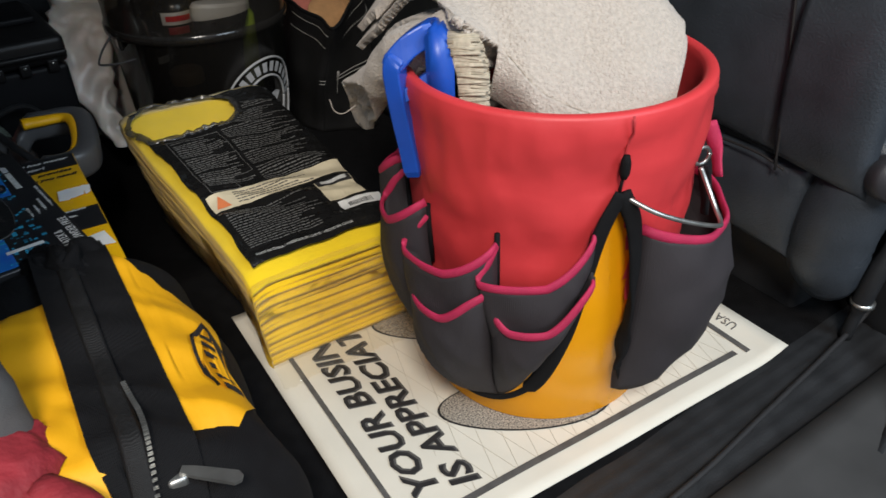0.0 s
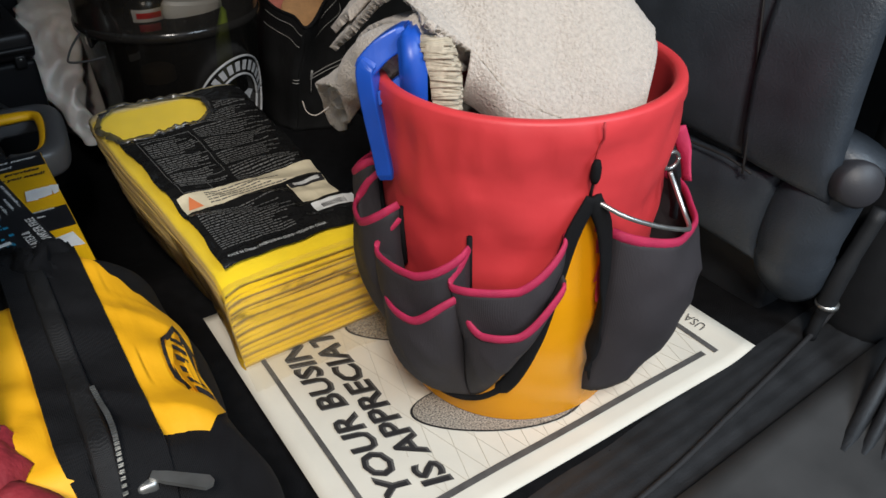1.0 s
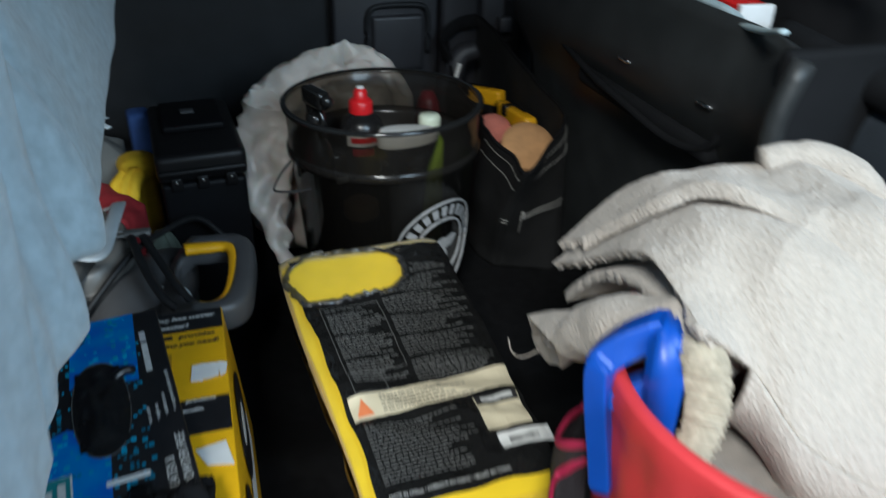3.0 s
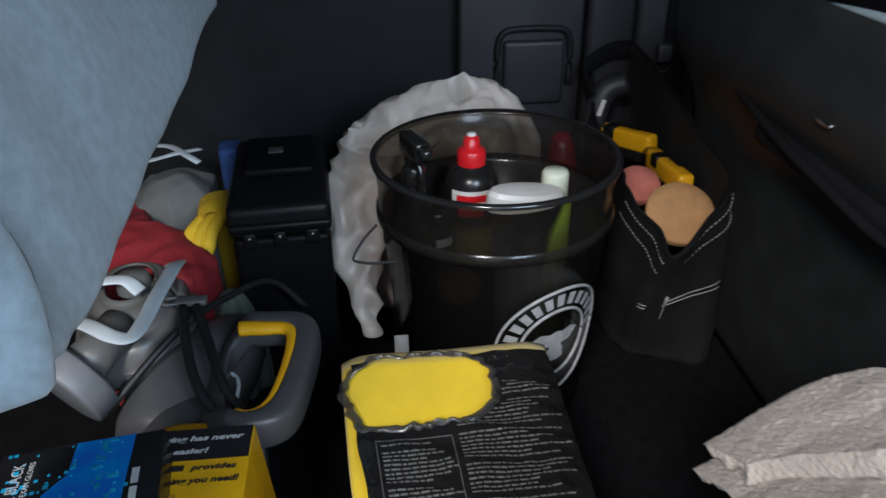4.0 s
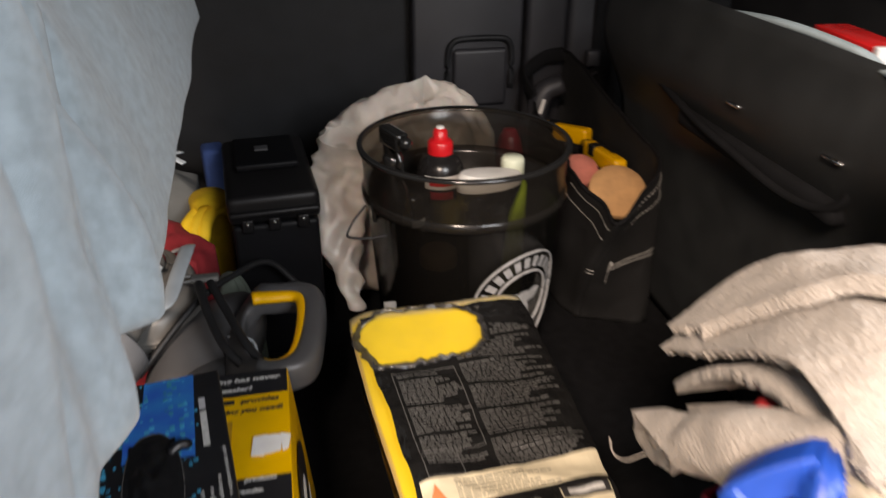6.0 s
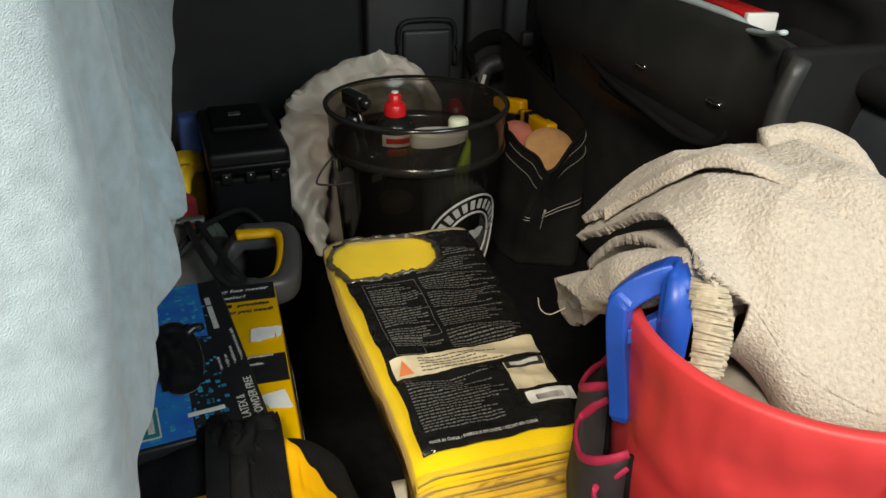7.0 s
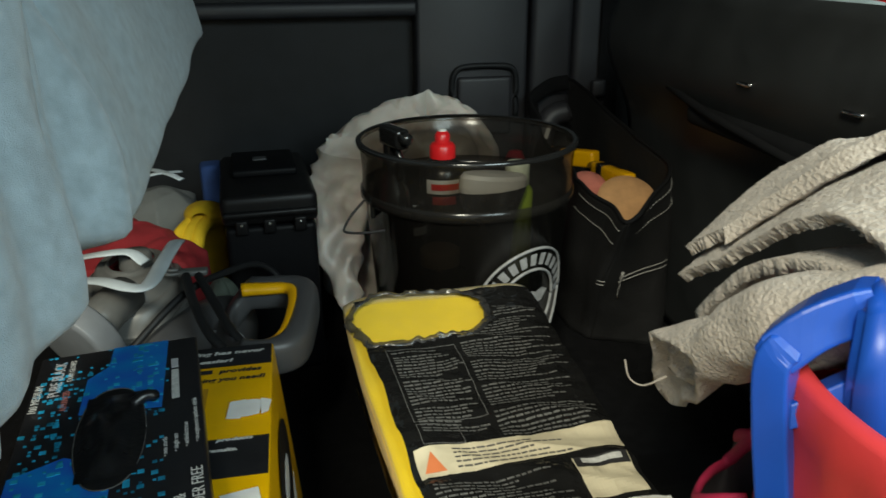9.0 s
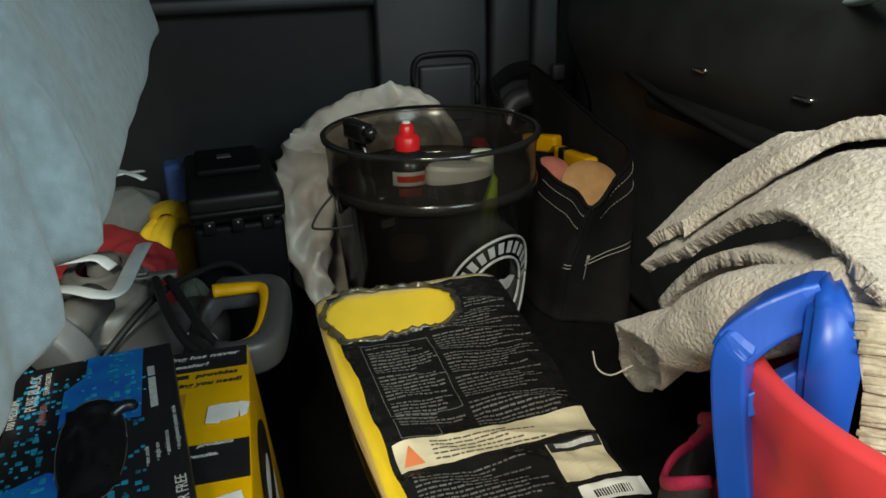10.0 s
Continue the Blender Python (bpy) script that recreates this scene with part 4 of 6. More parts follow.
# ---- right-hand side: door panel, window, seat ----
def side_panel():
    t = tagged(thing("door_panel", 0.0, 0.0, 0.0, "black moulded door panel with recessed armrest and bright latch tips", "door panel"), kind="structure")

    def skin(a, b):
        u = 0.80 + 0.80 * a
        z = -0.04 + 0.550 * b
        v = 0.745 - 0.05 * math.exp(-((z - 0.43) / 0.09) ** 2) - 0.02 * b - 0.055 * b * max(0, (0.95 - u) / 0.15) ** 2
        return (v + 0.002 * wob(u * 5, z * 5, 2), u, z)
    part("panel_skin", sheet(skin, 40, 30), PANEL, t, thick=0.02, offset=-1.0)
    # long recess with a rounded near end
    ring = glide([(0.690, 1.50, 0.39), (0.668, 1.29, 0.365), (0.665, 1.16, 0.352), (0.668, 1.04, 0.342), (0.672, 0.965, 0.36), (0.678, 0.945, 0.41), (0.684, 0.965, 0.452), (0.690, 1.02, 0.474), (0.694, 1.15, 0.480), (0.70, 1.32, 0.484)], 8)
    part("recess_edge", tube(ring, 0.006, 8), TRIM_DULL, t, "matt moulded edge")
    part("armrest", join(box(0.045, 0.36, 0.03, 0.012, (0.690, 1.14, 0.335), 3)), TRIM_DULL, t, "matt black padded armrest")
    for u in (1.165, 0.970):
        part("latch_tip", box(0.008, 0.030, 0.006, 0.0025, (0.660, u, 0.412), 2), CHROME, t, "bright metal latch tip")
        part("latch_cup", box(0.03, 0.075, 0.045, 0.010, (0.690, u - 0.005, 0.385), 3), TRIM_GREY, t, "charcoal latch cup")
    part("switch", box(0.010, 0.014, 0.004, 0.001, (0.668, 1.115, 0.402)), CHROME, t)
    # open tray along the top, with a pale rim
    rim = glide([(0.722, 1.50, 0.472), (0.706, 1.21, 0.512), (0.700, 1.03, 0.516), (0.688, 0.965, 0.510), (0.662, 0.900, 0.520), (0.634, 0.838, 0.536)], 8)
    part("tray_rim", tube(rim, [0.006 - 0.003 * i / len(rim) for i in range(len(rim))], 10, 1.6), PALE, t, "pale grey-blue tray rim")
    part("tray_back_rim", tube(glide([(0.84, 1.45, 0.53), (0.835, 1.15, 0.56), (0.80, 0.90, 0.575), (0.77, 0.84, 0.575)], 6), 0.007, 10), PALE, t, "pale grey-blue tray rim")
    part("tray_floor", box(0.13, 0.66, 0.012, 0.004, (0.775, 1.17, 0.455)), TRIM, t)
    part("tray_back", box(0.02, 0.70, 0.55, 0.006, (0.86, 1.17, 0.0)), TRIM, t)
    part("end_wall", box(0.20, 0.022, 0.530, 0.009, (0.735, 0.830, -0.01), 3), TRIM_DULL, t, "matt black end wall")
    b = thing("red_carton", 0.752, 1.085, 0.467, "red cardboard box with white edges standing in a tray", "carton", turn=-6)
    part("carton", box(0.044, 0.12, 0.050, 0.002), VANRED, b)
    part("white_end", box(0.046, 0.010, 0.052, 0.002, (0, -0.0655, 0)), VANWHITE, b, "white end flap")


CHROME = mat("bright_metal", (0.75, 0.75, 0.76), 0.22, 1.0, vary=0.05, bump=0.02)
PALE = mat("pale_blue_trim", (0.45, 0.56, 0.60), 0.35, vary=0.08, bump=0.05)
VANWHITE = mat("white_card", (0.75, 0.77, 0.78), 0.3, vary=0.04, bump=0.02)
VANRED = mat("red_printed_card", (0.65, 0.02, 0.02), 0.25, vary=0.06, bump=0.02)
side_panel()


def rear_seat():
    t = thing("leather_seat", 0.755, 0.38, 0.0, "black leather seat back with stitched seams beside the bucket", "seat")

    def panel(u0, u1, z0, z1, depth, bulge, k):
        def fn(a, b):
            u = u0 + (u1 - u0) * a
            lo = z0 + 0.03 * math.sin(3 * u)
            z = lo + (z1 - lo) * b
            v = depth - bulge * max(0.0, math.sin(math.pi * min(a, 0.5)) * math.sin(math.pi * b)) ** 0.35 + 0.004 * wob(u * 9, z * 9, k)
            return (v, u, z)
        return fn
    part("upper_cushion", sheet(panel(0.075, 0.52, 0.215, 0.455, 0.012, 0.030, 1), 30, 30), LEATHER, t, "smooth black leather panel", thick=0.03, offset=-1)
    part("lower_cushion", sheet(panel(0.035, 0.40, 0.095, 0.220, 0.014, 0.024, 2), 30, 20), LEATHER, t, "smooth black leather panel", thick=0.03, offset=-1)
    part("near_cushion", sheet(panel(-0.03, 0.080, 0.215, 0.45, 0.010, 0.030, 5), 16, 30), LEATHER, t, "smooth black leather panel", thick=0.03, offset=-1)
    part("bolster", join(tube(glide([(0.06, 0.0, 0.06), (0.045, 0.01, 0.12), (0.045, 0.0, 0.20), (0.06, -0.02, 0.27)], 6), [0.028, 0.034, 0.038, 0.042, 0.045, 0.047, 0.048, 0.048, 0.048, 0.048, 0.048, 0.048, 0.047, 0.046, 0.044, 0.043, 0.042, 0.041, 0.04], 18)), LEATHER, t, "rounded leather bolster")
    part("stitched_seam", tube(glide([(-0.008, 0.06, 0.218), (-0.008, 0.10, 0.225), (-0.006, 0.18, 0.222), (-0.006, 0.30, 0.228)], 6), 0.0016, 6), INK, t, "black stitched seam")
    part("stitched_seam", tube(glide([(-0.010, 0.070, 0.215), (-0.012, 0.078, 0.30), (-0.008, 0.095, 0.40), (0.0, 0.11, 0.47)], 6), 0.0016, 6), INK, t, "black stitched seam")
    knob = lathe([(0.0, -0.02), (0.023, -0.02), (0.026, -0.014), (0.026, 0.010), (0.022, 0.017), (0.0, 0.020)], 32)
    knob.transform(Matrix.Translation((0.020, -0.045, 0.245)) @ Matrix.Rotation(radians(70), 4, "X") @ Matrix.Rotation(radians(-35), 4, "Y"))
    part("recline_knob", knob, TRIM_GREY, t, "round charcoal recline knob")
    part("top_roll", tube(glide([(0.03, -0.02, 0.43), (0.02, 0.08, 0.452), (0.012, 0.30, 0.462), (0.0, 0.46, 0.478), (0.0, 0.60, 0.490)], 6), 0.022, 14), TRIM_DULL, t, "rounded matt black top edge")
    part("base_frame", box(0.16, 0.36, 0.10, 0.01, (0.14, 0.22, -0.01)), RUBBER, t, "black seat base in shadow")


rear_seat()


def door_sill():
    t = tagged(thing("door_sill", 0.0, 0.0, 0.0, "scuffed black door sill with a rubber seal", "sill"), kind="structure")

    def plate(a, b):
        v = -0.9 + 2.0 * a
        u = -0.06 + 0.30 * b + 0.05 * max(0, v)
        return (v, u, -0.006 - 0.05 * (1 - b) ** 3 + 0.001 * wob(v * 6, u * 6, 1))
    part("sill_plate", sheet(plate, 60, 12), SILL, t, "scuffed dark grey sill plate", thick=0.02, offset=-1)

    def border(a, b):
        v = -0.9 + 2.0 * a
        u = 0.225 + 0.05 * max(0, v) + 0.115 * b
        return (v, u, -0.001 + 0.004 * math.sin(math.pi * b) ** 0.5 - 0.003 * b + 0.0006 * math.sin(b * 40))
    part("rubber_floor_edge", sheet(border, 60, 24), RUBBER, t, "ribbed black rubber floor edge")
    line = glide([(-0.5, 0.25, 0.004), (0.2, 0.272, 0.004), (0.458, 0.288, 0.006), (0.611, 0.310, 0.006), (0.807, 0.341, 0.008), (0.90, 0.352, 0.03)], 8)
    part("groove_seal", tube(line, 0.0035, 8), INK, t, "thin black seal")
    for k in range(3):
        line = glide([(0.45, 0.150 - 0.018 * k, -0.006), (0.60, 0.19 - 0.018 * k, 0.0), (0.74, 0.225 - 0.018 * k, 0.02), (0.85, 0.25 - 0.015 * k, 0.10), (0.92, 0.26 - 0.012 * k, 0.26), (0.96, 0.27 - 0.010 * k, 0.5)], 8)
        part("door_seal", tube(line, 0.009 - 0.002 * k, 10), RUBBER, t, "ribbed rubber door seal")
    part("pillar_trim", tube(glide([(0.93, 0.33, -0.02), (0.94, 0.33, 0.15), (0.97, 0.34, 0.40), (1.0, 0.35, 0.8)], 6), 0.07, 18), TRIM, t, "black pillar trim")
    part("belt_anchor", tube(glide([(0.818, 0.345, 0.0), (0.822, 0.342, 0.05), (0.826, 0.338, 0.10), (0.85, 0.33, 0.19)], 6), [0.008] * 6 + [0.012] * 8 + [0.010] * 5, 12), TRIM, t, "black belt anchor")
    part("anchor_ring", lathe([(0.010, 0.052), (0.0145, 0.053), (0.0145, 0.058), (0.010, 0.059)], 20), STEEL, t, "grey ring", m=Matrix.Translation((0.824, 0.341, 0.0)))


door_sill()


# ---- far side of the cab ----
def far_side():
    t = tagged(thing("far_trim", 0.0, 0.0, 0.0, "dark charcoal trim with a recessed handle and belt pillar", "wall trim"), kind="structure")
    part("middle_panel", box(0.232, 0.06, 0.62, 0.008, (0.473, 1.872, -0.05)), TRIM_GREY, t, "flat charcoal panel")
    part("pillar", box(0.088, 0.07, 0.9, 0.012, (0.638, 1.866, -0.05)), TRIM_GREY, t, "charcoal pillar")
    part("pillar", box(0.11, 0.06, 0.9, 0.02, (0.748, 1.885, -0.05), 3), TRIM_GREY, t, "charcoal pillar")
    part("upper_ledge", box(1.3, 0.05, 0.03, 0.012, (-0.28, 1.875, 0.455), 3), TRIM_GREY, t, "charcoal ledge")
    hoop = glide([(0.428, 1.836, 0.25), (0.428, 1.836, 0.32), (0.436, 1.834, 0.347), (0.46, 1.833, 0.356), (0.53, 1.833, 0.356), (0.556, 1.834, 0.348), (0.564, 1.836, 0.32), (0.564, 1.836, 0.25)], 6)
    part("handle_hoop", tube(hoop, 0.006, 8), TRIM, t, "rounded black recess edge")
    part("handle_pad", box(0.115, 0.02, 0.12, 0.009, (0.496, 1.838, 0.215), 3), TRIM_GREY, t, "rounded charcoal handle pad")
    part("belt", box(0.045, 0.004, 0.75, 0.001, (0.770, 1.845, 0.02)), BLACKFAB, t, "black belt webbing")
    part("belt_buckle", join(box(0.03, 0.02, 0.035, 0.006, (0.745, 1.835, 0.285)), tube([(0.732, 1.833, 0.272), (0.745, 1.831, 0.266), (0.758, 1.833, 0.272)], 0.003, 6)), TRIM_GREY, t, "charcoal belt guide")


far_side()


# ---- boxes at the foot of the jacket ----
def ycard(name):
    return mat(name, (0.80, 0.44, 0.004), 0.38, vary=0.05, scale=30, bump=0.05)


CARD_BLACK = mat("black_printed_card", (0.014, 0.014, 0.016), 0.35, vary=0.1, scale=40, bump=0.08, bscale=200)
CARD_YELLOW = ycard("yellow_printed_card")
CYAN = mat("cyan_print", (0.035, 0.40, 0.66), 0.38, vary=0.35, scale=60, bump=0.05)
CARD_BLUE = mat("blue_print", (0.015, 0.10, 0.50), 0.38, colour2=(0.01, 0.22, 0.55), scale=26, bump=0.05)
TEAL = mat("teal_print", (0.03, 0.22, 0.24), 0.4, vary=0.1, bump=0.05)
SILVER_INK = mat("silver_print", (0.50, 0.50, 0.52), 0.35, vary=0.1, bump=0.05)
ROSE_INK = mat("rose_print", (0.45, 0.16, 0.14), 0.4, vary=0.1, bump=0.05)
GLOVE = mat("black_nitrile", (0.010, 0.010, 0.011), 0.3, vary=0.1, scale=40, bump=0.3, bscale=60, dist=0.004)


def glove_box():
    t = thing("glove_box", -0.046, 0.830, 0.160, "black and blue cardboard dispenser box of black gloves", "glove box", turn=8.3)
    W, L, H = 0.134, 0.300, 0.072
    t.matrix_world = t.matrix_world @ pose(0, 0, 0, -2.5, 0, 0)
    part("carton", box(W, L, H, 0.0025), CARD_BLACK, t)
    top = H + 0.0006

    def face(bm, z=0.0):
        bmesh.ops.translate(bm, vec=(0, 0, top + z), verts=bm.verts)
        return bm
    # blue field in the middle of the top, broken into small squares at its edges
    part("blue_field", face(outline([(-0.026, 0.03), (0.036, 0.02), (0.042, 0.148), (-0.006, 0.148), (-0.008, 0.11), (-0.024, 0.09)], 0.0003)), CARD_BLUE, t, "blue printed field", False)
    part("blue_field", face(outline([(-0.064, -0.146), (0.0, -0.146), (0.004, -0.05), (-0.030, -0.03), (-0.064, -0.045)], 0.0003)), CARD_BLUE, t, "blue printed field", False)
    sq = []
    for i in range(420):
        x, y = random.uniform(-0.062, 0.040), random.uniform(-0.146, 0.146)
        d = abs(x + 0.015 - 0.0018 * 0) + random.gauss(0, 0.012)
        if 0.012 < abs(d) < 0.055:
            s = random.choice((0.0022, 0.0032, 0.0045))
            sq.append(box(s, s, 0.0003, 0, (round(x / 0.0045) * 0.0045, round(y / 0.0045) * 0.0045, 0)))
    part("print_speckle", face(join(*sq), 0.0005), CYAN, t, "scattered cyan printed squares", False)["kind"] = "stuff"
    oval = [(0.025 * math.copysign(abs(math.cos(2 * math.pi * i / 40)) ** 0.8, math.cos(2 * math.pi * i / 40)), 0.072 * math.sin(2 * math.pi * i / 40) - 0.01) for i in range(40)]
    part("opening", face(outline(oval, 0.0003), 0.0012), GLOVE, t, "dark oval opening", False)
    part("opening_edge", face(tube([(x, y, 0) for x, y in oval + oval[:1]], 0.0005, 5), 0.0014), INK_GREY, t, "torn pale card edge")

    def glovefold(a, b):
        x, y = -0.020 + 0.040 * a, -0.070 + 0.12 * b
        return (x, y, top + 0.002 + 0.010 * math.sin(math.pi * a) * math.sin(math.pi * b) * (0.6 + 0.8 * wob(a * 4, b * 4, 2)))
    part("glove", sheet(glovefold, 20, 26), GLOVE, t, "crumpled black glove in the opening")
    part("glove_finger", face(tube(glide([(0.014, 0.028, 0.002), (0.024, 0.032, 0.006), (0.034, 0.034, 0.003)], 4), [0.005] * 8 + [0.003], 8)), GLOVE, t, "glove finger sticking out")
    turn = Matrix.Rotation(radians(90), 4, "Z")

    def word(text, h, length, x, y, mt, lab, bold=0.0):
        bm = fit_width(lettering(text, h, 0.0001, 0.0, bold), length)
        bm.transform(Matrix.Translation((x, y, 0)) @ turn)
        part("word", face(bm, 0.001), mt, t, lab, False)
    word("LATEX &", 0.008, 0.036, 0.051, -0.140, WHITE_INK, "white capitals")
    word("POWDER FREE", 0.008, 0.066, 0.063, -0.142, WHITE_INK, "white capitals")
    for i, (text, ln) in enumerate((("• non sterile", 0.026), ("• single use", 0.024), ("• ambidextrous", 0.034), ("• re-engineered synthetic nitrile", 0.066))):
        word(text, 0.0036, ln, 0.040 + 0.0075 * i, -0.055 + 0.004 * i, WHITE_INK, "small white words")
    part("name_bar", face(box(0.006, 0.052, 0.0003, 0, (0.047, 0.055, 0)), 0.001), WHITE_INK, t, "white bar in place of a name", False)
    part("name_bar", face(box(0.006, 0.018, 0.0003, 0, (0.047, 0.094, 0)), 0.001), SILVER_INK, t, "grey bar in place of a name", False)
    word("100 MEDIUM", 0.006, 0.046, -0.058, 0.045, WHITE_INK, "white capitals")
    word("PURE BLACK", 0.009, 0.064, -0.044, 0.068, SILVER_INK, "silver capitals")
    word("ADVANCED", 0.005, 0.034, -0.036, 0.040, ROSE_INK, "rose capitals")
    word("EXAM GLOVES", 0.0045, 0.040, -0.036, 0.092, WHITE_INK, "white capitals")
    part("badge", face(box(0.030, 0.046, 0.0003, 0, (-0.043, -0.115, 0)), 0.001), WHITE_INK, t, "white-framed teal badge", False)
    part("badge_field", face(box(0.027, 0.043, 0.0003, 0, (-0.043, -0.115, 0)), 0.0015), TEAL, t, "teal badge field", False)
    for x, y, w, l in ((-0.047, -0.118, 0.008, 0.024), (-0.036, -0.116, 0.006, 0.030)):
        part("badge_bar", face(box(w, l, 0.0003, 0, (x, y, 0)), 0.002), WHITE_INK, t, "white bar in place of a name", False)
    part("white_tab", face(box(0.034, 0.006, 0.0003, 0, (0.014, -0.116, 0)), 0.001), STICKER, t, "white printed tab", False)
    bm = fit_width(lettering("GLOVES", 0.009, 0.0001), 0.045)
    bm.transform(Matrix.Translation((0.012, -L / 2 - 0.0006, 0.035)) @ Matrix.Rotation(radians(90), 4, "X"))
    part("word", bm, SILVER_INK, t, "silver capitals", False)
    # what it rests on
    p = thing("black_pouch", -0.090, 0.83, -0.003, "black fabric pouch lying under a glove box", "pouch", turn=4.5)
    part("body", box(0.09, 0.27, 0.160, 0.03, (0.0, 0, 0), 4), BLACKFAB, p)


glove_box()


def clay_box():
    t = thing("clay_kit_box", 0.012, 0.842, -0.003, "yellow and black cardboard kit box with a slanted side", "carton")
    W, L, H = 0.112, 0.360, 0.197
    bm = box(W, L, H, 0.002)
    for q in bm.verts:
        if q.co.x > 0:
            q.co.x += 0.016 * (1 - q.co.z / H)
    part("carton", bm, CARD_YELLOW, t)
    top = H + 0.0006

    def face(bm, z=0.0):
        bmesh.ops.translate(bm, vec=(0, 0, top + z), verts=bm.verts)
        return bm
    part("black_band", face(box(W - 0.002, 0.040, 0.0003, 0, (0, 0.158, 0))), CARD_BLACK, t, "black printed band", False)
    part("black_band", face(box(W - 0.002, 0.052, 0.0003, 0, (0, -0.010, 0))), CARD_BLACK, t, "black printed band", False)

    def word(text, h, length, x, y, mt):
        bm = fit_width(lettering(text, h, 0.0001, 0.2, 0.0003), length)
        bmesh.ops.translate(bm, vec=(x, y, 0), verts=bm.verts)
        part("word", face(bm, 0.0008), mt, t, "slanted bold words", False)
    word("Claying has never", 0.0062, 0.088, -0.040, 0.162, WHITE_INK)
    word("been easier!", 0.0062, 0.058, -0.040, 0.146, WHITE_INK)
    part("name_bar", face(box(0.040, 0.0065, 0.0003, 0, (-0.020, 0.128, 0)), 0.0008), INK, t, "black bar in place of a name", False)
    word("provides", 0.0062, 0.040, 0.006, 0.125, INK)
    word("everything you need!", 0.0062, 0.090, -0.040, 0.110, INK)
    word("products", 0.004, 0.030, 0.012, 0.012, WHITE_INK)
    word("results.", 0.004, 0.024, 0.006, -0.002, WHITE_INK)
    part("pictured_bottle", face(box(0.018, 0.055, 0.0004, 0, (-0.010, 0.070, 0)), 0.0008), CREAM_DARK, t, "dull gold printed bottle shape", False)
    for i in range(4):
        w = outline([(0.018 + 0.010 * i, 0.044), (0.030 + 0.008 * i, 0.042 + 0.002 * i), (0.034 + 0.0075 * i, 0.072 - 0.002 * i), (0.020 + 0.009 * i, 0.070)], 0.0003)
        bmesh.ops.translate(w, vec=(0, 0, 0.0004 * i), verts=w.verts)
        part("pictured_cloth", face(w, 0.0012), STICKER, t, "white printed folded cloth", False)
    part("pictured_cloth", face(outline([(0.020, -0.058), (0.048, -0.052), (0.054, -0.085), (0.030, -0.080)], 0.0003), 0.0008), STICKER, t, "white printed cloth", False)
    rows = [box(0.03, 0.0015, 0.0003, 0, (-0.015, -0.055 - 0.006 * i, 0)) for i in range(12)]
    part("small_print", face(join(*rows), 0.0008), INK_GREY, t, "rows of small dark print", False)
    # slanted side: black ovals and a pale emblem bar
    side = Matrix.Translation((W / 2 + 0.0093, 0, 0.10)) @ Matrix.Rotation(radians(85.4), 4, "Y") @ Matrix.Rotation(radians(90), 4, "Z")

    def on_side(bm):
        bm.transform(side)
        return bm
    ell = [(0.075 * math.cos(2 * math.pi * i / 32), 0.045 * math.sin(2 * math.pi * i / 32)) for i in range(32)]
    part("side_oval", on_side(outline([(x + 0.055, y + 0.02) for x, y in ell], 0.0003)), CARD_BLACK, t, "black printed oval", False)
    part("side_oval", on_side(outline([(0.6 * x - 0.10, 0.7 * y + 0.03) for x, y in ell], 0.0003)), CARD_BLACK, t, "black printed oval", False)
    part("side_stripe", on_side(outline([(-0.16, -0.02), (0.10, -0.05), (0.12, -0.02), (-0.15, 0.02)], 0.0002)), STICKER, t, "white printed sweep", False)
    bm = outline([(x * 0.45 + 0.05, y * 0.28 + 0.025) for x, y in ell], 0.0002)
    bmesh.ops.translate(bm, vec=(0, 0, 0.0009), verts=bm.verts)
    part("side_emblem", on_side(bm), STICKER, t, "plain white emblem shape", False)


CREAM_DARK = mat("dull_gold_print", (0.50, 0.26, 0.02), 0.4, vary=0.15, bump=0.05)
clay_box()


# ---- yellow and black tool bag ----
BAG_YELLOW = weave(mat("yellow_canvas", (0.86, 0.42, 0.004), 0.6, vary=0.06, scale=12, bump=0.3, bscale=40, dist=0.003), 2600, 0.08, 0.0003)


